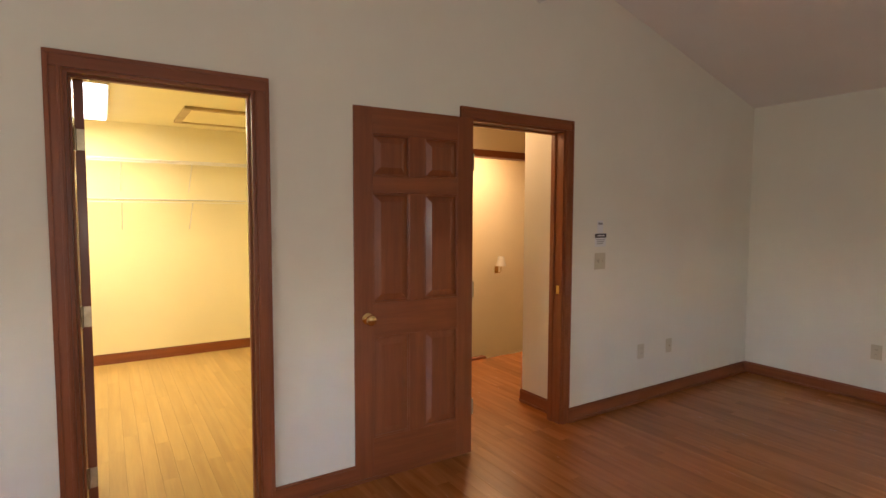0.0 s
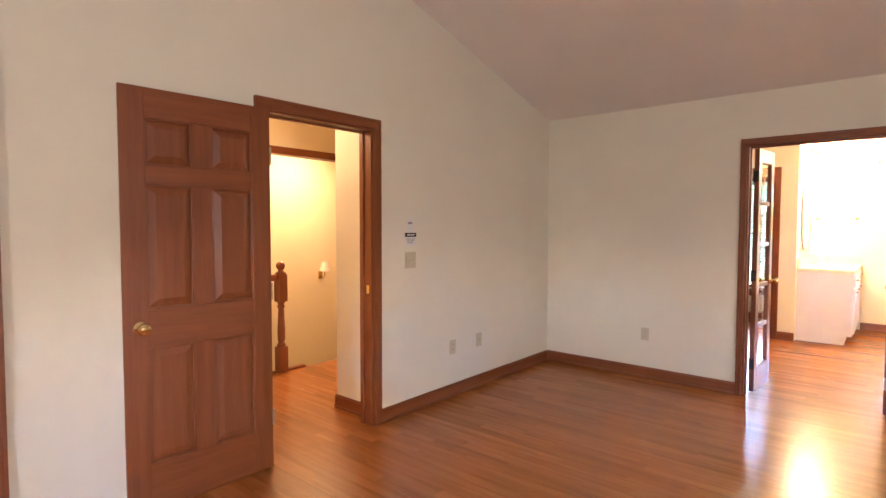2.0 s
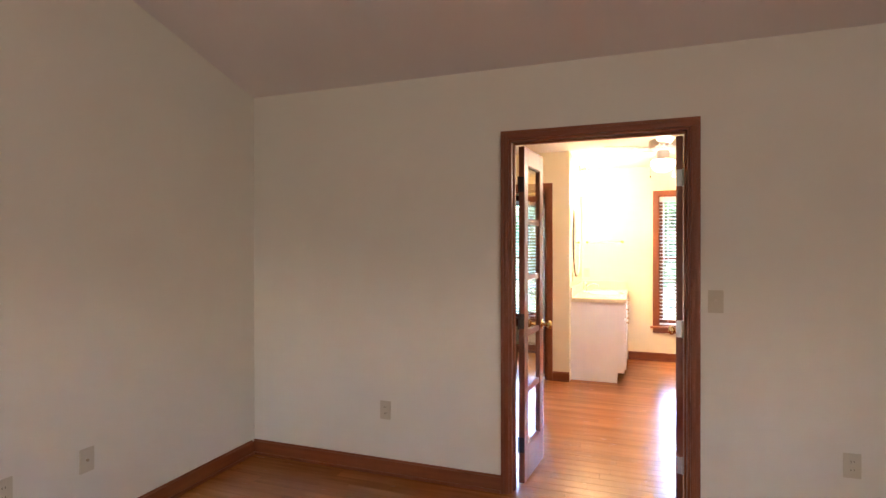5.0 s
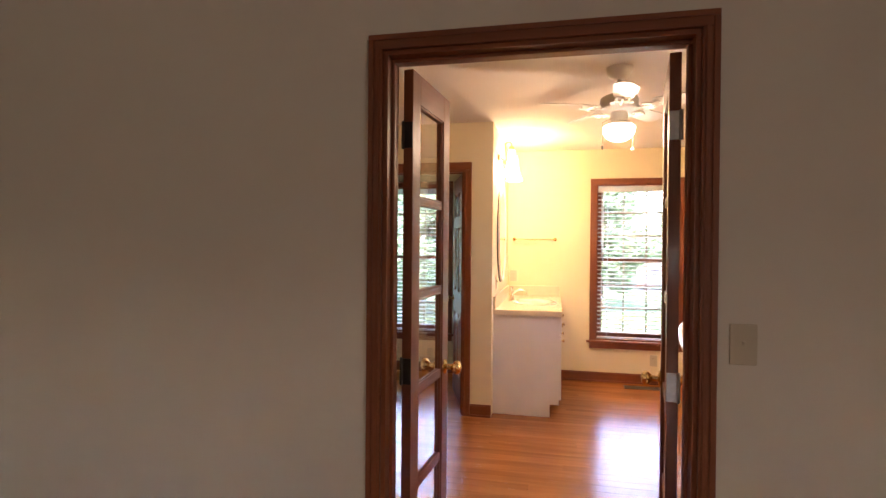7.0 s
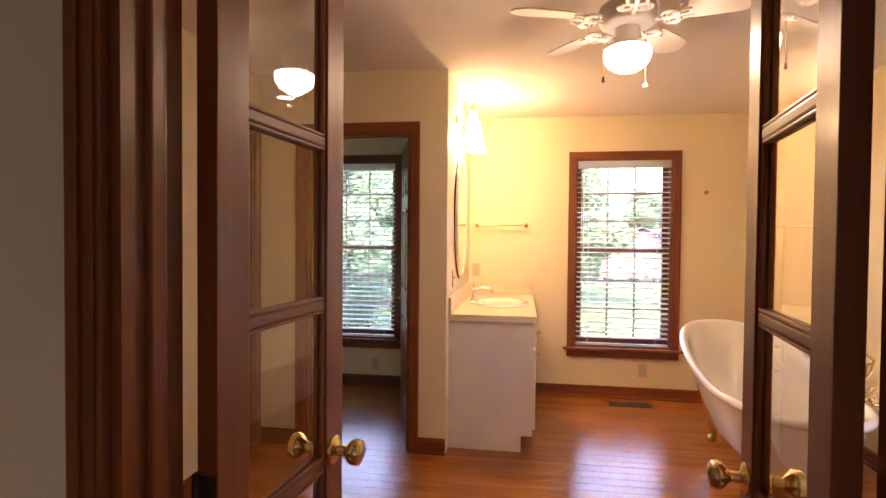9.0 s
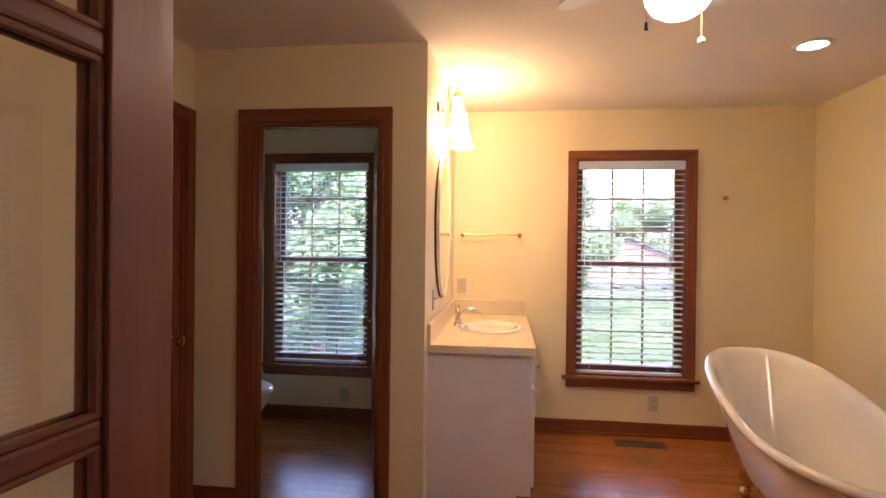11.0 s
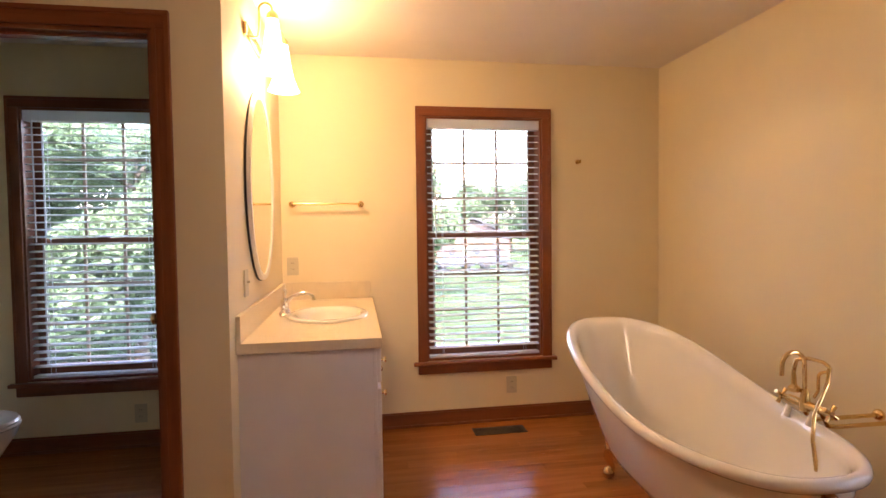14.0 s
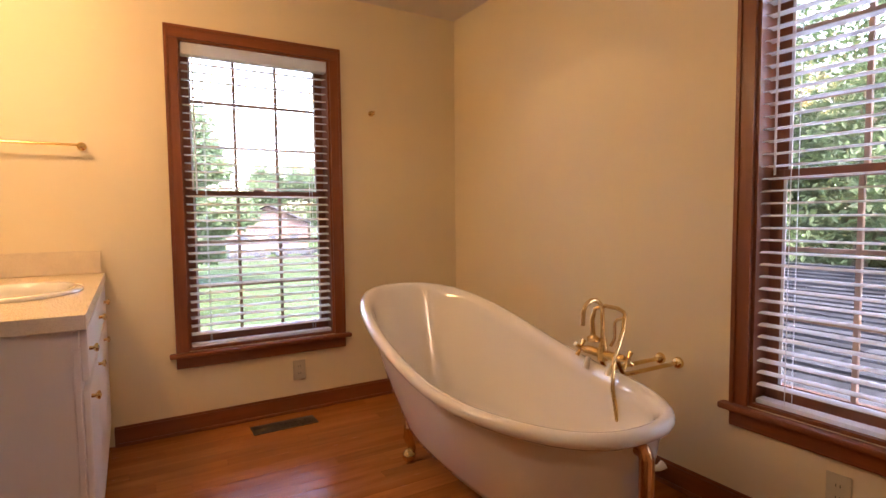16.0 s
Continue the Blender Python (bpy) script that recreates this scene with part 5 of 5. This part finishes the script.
NEAR_TREES = ((23.0, 7.0, 8.4, 3.2), (27.0, 11.5, 10, 3.8), (22.0, 13.0, 9, 3.4), (33.0, 15.0, 11, 4.2), (35.0, 8.5, 10, 4.0))
for k, (x, y, h, r) in enumerate(NEAR_TREES):
    tree(x, y, h, r, 10 + k, 42000, 0.06, 0.125, leaf_hazed)
for k, (x, y, h, r) in enumerate(((41.0, -2.6, 12.5, 4.2), (52.0, -21.0, 11, 4.0), (95.0, -8.0, 13, 6.0), (100.0, -18.0, 12, 6.0), (98.0, -27.0, 13, 6.5), (96.0, -38.0, 14, 6.5),
                                  (100.0, 2.0, 14, 6.5), (70.0, 10.0, 13, 5.5))):
    tree(x, y, h, r, 20 + k, 16000, 0.08, 0.24, leaf_hazed)
for k, (x, y, h, r) in enumerate(((6.5, -9.6, 7.0, 2.9), (10.0, -10.2, 7.6, 3.1), (13.5, -9.6, 6.8, 2.9), (3.0, -11.5, 7.5, 3.0), (16.5, -12.0, 7.8, 3.3), (9.0, -16.0, 8.2, 3.8), (12.8, -15.0, 8.4, 3.6))):
    tree(x, y, h, r, 40 + k, 48000, 0.05, 0.06)


def far_house(x, y, rz, w, d, h):
    root = thing("house", "pale single-storey house with a grey gable roof across the lawn", "house", m=pose(x, y, GROUND, 0, 0, rz))
    bm = bm_box((-w / 2, -d / 2, 0), (w / 2, d / 2, h))
    part("wall", bm, far_wall, root, "pale pinkish siding")
    rf = bmesh.new()
    rise = 2.1
    pts = [(-w / 2 - 0.4, h - 0.1), (0, h + rise), (w / 2 + 0.4, h - 0.1)]
    lo = [[rf.verts.new((px, yy, pz)) for px, pz in pts] for yy in (-d / 2 - 0.5, d / 2 + 0.5)]
    hi = [[rf.verts.new((px, yy, pz + 0.22)) for px, pz in pts] for yy in (-d / 2 - 0.5, d / 2 + 0.5)]
    for g in (lo, hi):
        for k in (0, 1):
            rf.faces.new((g[0][k], g[0][k + 1], g[1][k + 1], g[1][k]))
    for e in (0, 1):
        for k in (0, 1):
            rf.faces.new((lo[e][k], lo[e][k + 1], hi[e][k + 1], hi[e][k]))
    for k in (0, 2):
        rf.faces.new((lo[0][k], lo[1][k], hi[1][k], hi[0][k]))
    bmesh.ops.recalc_face_normals(rf, faces=rf.faces)
    part("roof", rf, far_roof, root, "grey shingle roof")
    gb_ = bmesh.new()
    for yy in (-d / 2, d / 2):
        gb_.faces.new([gb_.verts.new(p) for p in ((-w / 2, yy, h), (w / 2, yy, h), (0, yy, h + rise - 0.15))])
    part("gable", gb_, far_wall, root)
    for wx in (-w * 0.28, w * 0.05, w * 0.32):
        wd = part("window", bm_box((wx - 0.6, -d / 2 - 0.06, 0.9), (wx + 0.6, -d / 2 - 0.001, 2.1), 0.01), far_white, root)
        part("pane", bm_box((wx - 0.5, -d / 2 - 0.08, 1.0), (wx + 0.5, -d / 2 - 0.061, 2.0)), far_glass, wd)
    part("door", bm_box((-w * 0.14, -d / 2 - 0.05, 0), (-w * 0.14 + 0.95, -d / 2 - 0.001, 2.05), 0.01), far_white, root)
    return root


far_house(74.0, -14.6, 270 - 12, 9.0, 11.0, 3.4)
single("driveway", bm_box((57, -60, GROUND - 0.02), (61, 60, GROUND + 0.012)), road_mat, "grey asphalt road across the lawn", "road", "structure")


def parked_car(x, y, rz):
    root = thing("parked_car", "dark blue-grey parked car on the drive", "car", m=pose(x, y, GROUND + 0.013, 0, 0, rz))
    body_m = material("car_paint", (0.06, 0.07, 0.09), 0.25, vary=0.03, coat=0.5)
    bm = bmesh.new()
    prof = [(-2.1, 0.35), (-2.1, 0.75), (-1.9, 0.86), (-1.0, 0.95), (-0.5, 1.38), (0.7, 1.42), (1.35, 1.0), (2.05, 0.92), (2.15, 0.6), (2.1, 0.35)]
    L = [[bm.verts.new((px, yy * (0.85 if pz > 1.1 else 1), pz)) for px, pz in prof] for yy in (-0.85, 0.85)]
    bm.faces.new(L[0])
    bm.faces.new(L[1][::-1])
    for k in range(10):
        bm.faces.new((L[0][k], L[1][k], L[1][(k + 1) % 10], L[0][(k + 1) % 10]))
    bmesh.ops.recalc_face_normals(bm, faces=bm.faces)
    part("body", bm, body_m, root)
    for sx in (-1.3, 1.3):
        for sy in (-0.80, 0.80):
            part("wheel", bm_lathe([(0.0, -0.1), (0.26, -0.1), (0.32, -0.06), (0.32, 0.06), (0.26, 0.1), (0.0, 0.1)], 20, Matrix.Translation((sx, sy, 0.32)) @ Matrix.Rotation(radians(90), 4, "X")), black_mat, root, "", 40)
    return root


parked_car(60.0, -9.5, 96)
parked_car(60.2, -14.2, 94)

# lower roof outside the side window
lr = thing("porch_roof", "dark shingled lower roof beside the house with fallen leaves", "roof", kind="structure")
bm = bmesh.new()
RY0, RZ0, RY1, RZ1 = DY - 5.4, 0.52, DY - 0.17, -0.22
deck = [bm.verts.new(p) for p in ((3.5, RY0, RZ0 - 0.03), (11.5, RY0, RZ0 - 0.03), (11.5, RY1, RZ1 - 0.03), (3.5, RY1, RZ1 - 0.03))]
deck2 = [bm.verts.new((v.co.x, v.co.y, v.co.z - 0.15)) for v in deck]
bm.faces.new(deck)
bm.faces.new(deck2[::-1])
for k in range(4):
    bm.faces.new((deck[k], deck2[k], deck2[(k + 1) % 4], deck[(k + 1) % 4]))
bmesh.ops.recalc_face_normals(bm, faces=bm.faces)
part("deck", bm, roof_mat, lr)
rng = random.Random(5)
verts, faces = [], []
nrow = 36
for r_ in range(nrow):
    f0, f1 = r_ / nrow, (r_ + 1.15) / nrow
    ya, yb = RY0 + (RY1 - RY0) * f0, RY0 + (RY1 - RY0) * f1
    za, zb_ = RZ0 + (RZ1 - RZ0) * f0 - 0.02, RZ0 + (RZ1 - RZ0) * f1
    x = 3.5 - rng.random() * 0.3
    while x < 11.4:
        w = 0.28 + rng.random() * 0.08
        i = len(verts)
        lift = rng.random() * 0.008
        verts += [(x, ya, za), (x + w - 0.006, ya, za), (x + w - 0.006, yb, zb_ + lift), (x, yb, zb_ + lift), (x + w - 0.006, yb, zb_ - 0.025), (x, yb, zb_ - 0.025)]
        faces += [(i, i + 1, i + 2, i + 3), (i + 3, i + 2, i + 4, i + 5)]
        x += w
me = bpy.data.meshes.new("shingles")
me.from_pydata(verts, [], faces)
me.materials.append(roof_mat)
o = new("shingles", me)
o.parent = lr
tagged(o, "rows of dark grey shingles", kind="stuff")

# ---- floor boards ----
BW, GAP = 0.083, 0.0005
rng = random.Random(11)
rooms = [  # name, x0, x1, y0, y1
    ("bed", WX, BX + 0.06, SY, AY), ("bath", BX + 0.06, JX, DY, NY), ("bath", JX, CX, DY, JY + 0.055), ("toilet", JX, JX + 0.11, JY + 0.055, 2.75), ("toilet", JX + 0.11, CX, JY + 0.055, 2.75),
    ("hall", 1.5, 6.1, AY, 4.36), ("closet", -0.9, 1.4, AY, 6.14), ("linen", 6.7, 7.65, NY, 2.75)]
boards = []
for nm, x0, x1, y0, y1 in rooms:
    col = 0
    x = math.floor(x0 / BW) * BW
    while x < x1 - 0.002:
        a_, b_ = max(x, x0), min(x + BW, x1)
        y = y0 - rng.random() * 1.2
        while y < y1:
            l = rng.choice((0.55, 0.8, 1.05, 1.3, 1.6))
            c_, d_ = max(y, y0), min(y + l, y1)
            if d_ - c_ > 0.03 and b_ - a_ > 0.01:
                boards.append((nm, a_, b_, c_, d_))
            y += l
        x += BW


def board_bm(w, l):
    """A board with eased long edges, its middle at the origin, top at z = 0."""
    bm = bmesh.new()
    h, e = 0.018, 0.0006
    sec = [(-w / 2, -h), (-w / 2, -e), (-w / 2 + e, 0), (w / 2 - e, 0), (w / 2, -e), (w / 2, -h)]
    A = [bm.verts.new((px, -l / 2, pz)) for px, pz in sec]
    B = [bm.verts.new((px, l / 2, pz)) for px, pz in sec]
    for k in range(5):
        bm.faces.new((A[k], B[k], B[k + 1], A[k + 1]))
    bm.faces.new(A)
    bm.faces.new(B[::-1])
    bmesh.ops.recalc_face_normals(bm, faces=bm.faces)
    return bm


def near(bd):
    nm, a_, b_, c_, d_ = bd
    x, y = (a_ + b_) / 2, (c_ + d_) / 2
    if nm == "bath":
        return 0.5 * abs(x - 7.2) + abs(y + 0.5)
    if nm == "bed":
        return 1.0 + abs(x - 3.0) * 0.6 + abs(y - 1.3)
    return 99


floor = thing("floor", "glossy amber oak strip floor laid through all rooms", "floor", "", "structure")
order = sorted(range(len(boards)), key=lambda i: near(boards[i]))
chosen = set(order[:300])
cache = {}
verts, faces, cverts, cfaces = [], [], [], []
for i, (nm, a_, b_, c_, d_) in enumerate(boards):
    w, l = b_ - a_ - GAP, d_ - c_ - GAP
    cx_, cy_ = (a_ + b_) / 2, (c_ + d_) / 2
    if i in chosen:
        key = (round(w, 4), round(l, 4))
        if key not in cache:
            cache[key] = mesh_of("board", board_bm(w, l), floor_piece)
        o = new("board", cache[key])
        o.parent = floor
        o.location = (cx_, cy_, 0)
    else:
        h, e = 0.018, 0.0006
        sec = [(-w / 2, -h), (-w / 2, -e), (-w / 2 + e, 0), (w / 2 - e, 0), (w / 2, -e), (w / 2, -h)]
        V, F = (cverts, cfaces) if nm == "closet" else (verts, faces)
        j = len(V)
        V += [(cx_ + px, cy_ - l / 2, pz) for px, pz in sec] + [(cx_ + px, cy_ + l / 2, pz) for px, pz in sec]
        F += [(j + k, j + k + 1, j + 7 + k, j + 6 + k) for k in range(5)] + [tuple(j + k for k in range(5, -1, -1)), tuple(j + 6 + k for k in range(6))]
for vs, fs, mt, lb in ((verts, faces, floor_rest, "oak strip boards"), (cverts, cfaces, floor_closet, "paler natural oak strip boards of the closet")):
    me = bpy.data.meshes.new("boards")
    me.from_pydata(vs, [], fs)
    me.materials.append(mt)
    o = new("boards", me)
    o.parent = floor
    tagged(o, lb, kind="stuff")
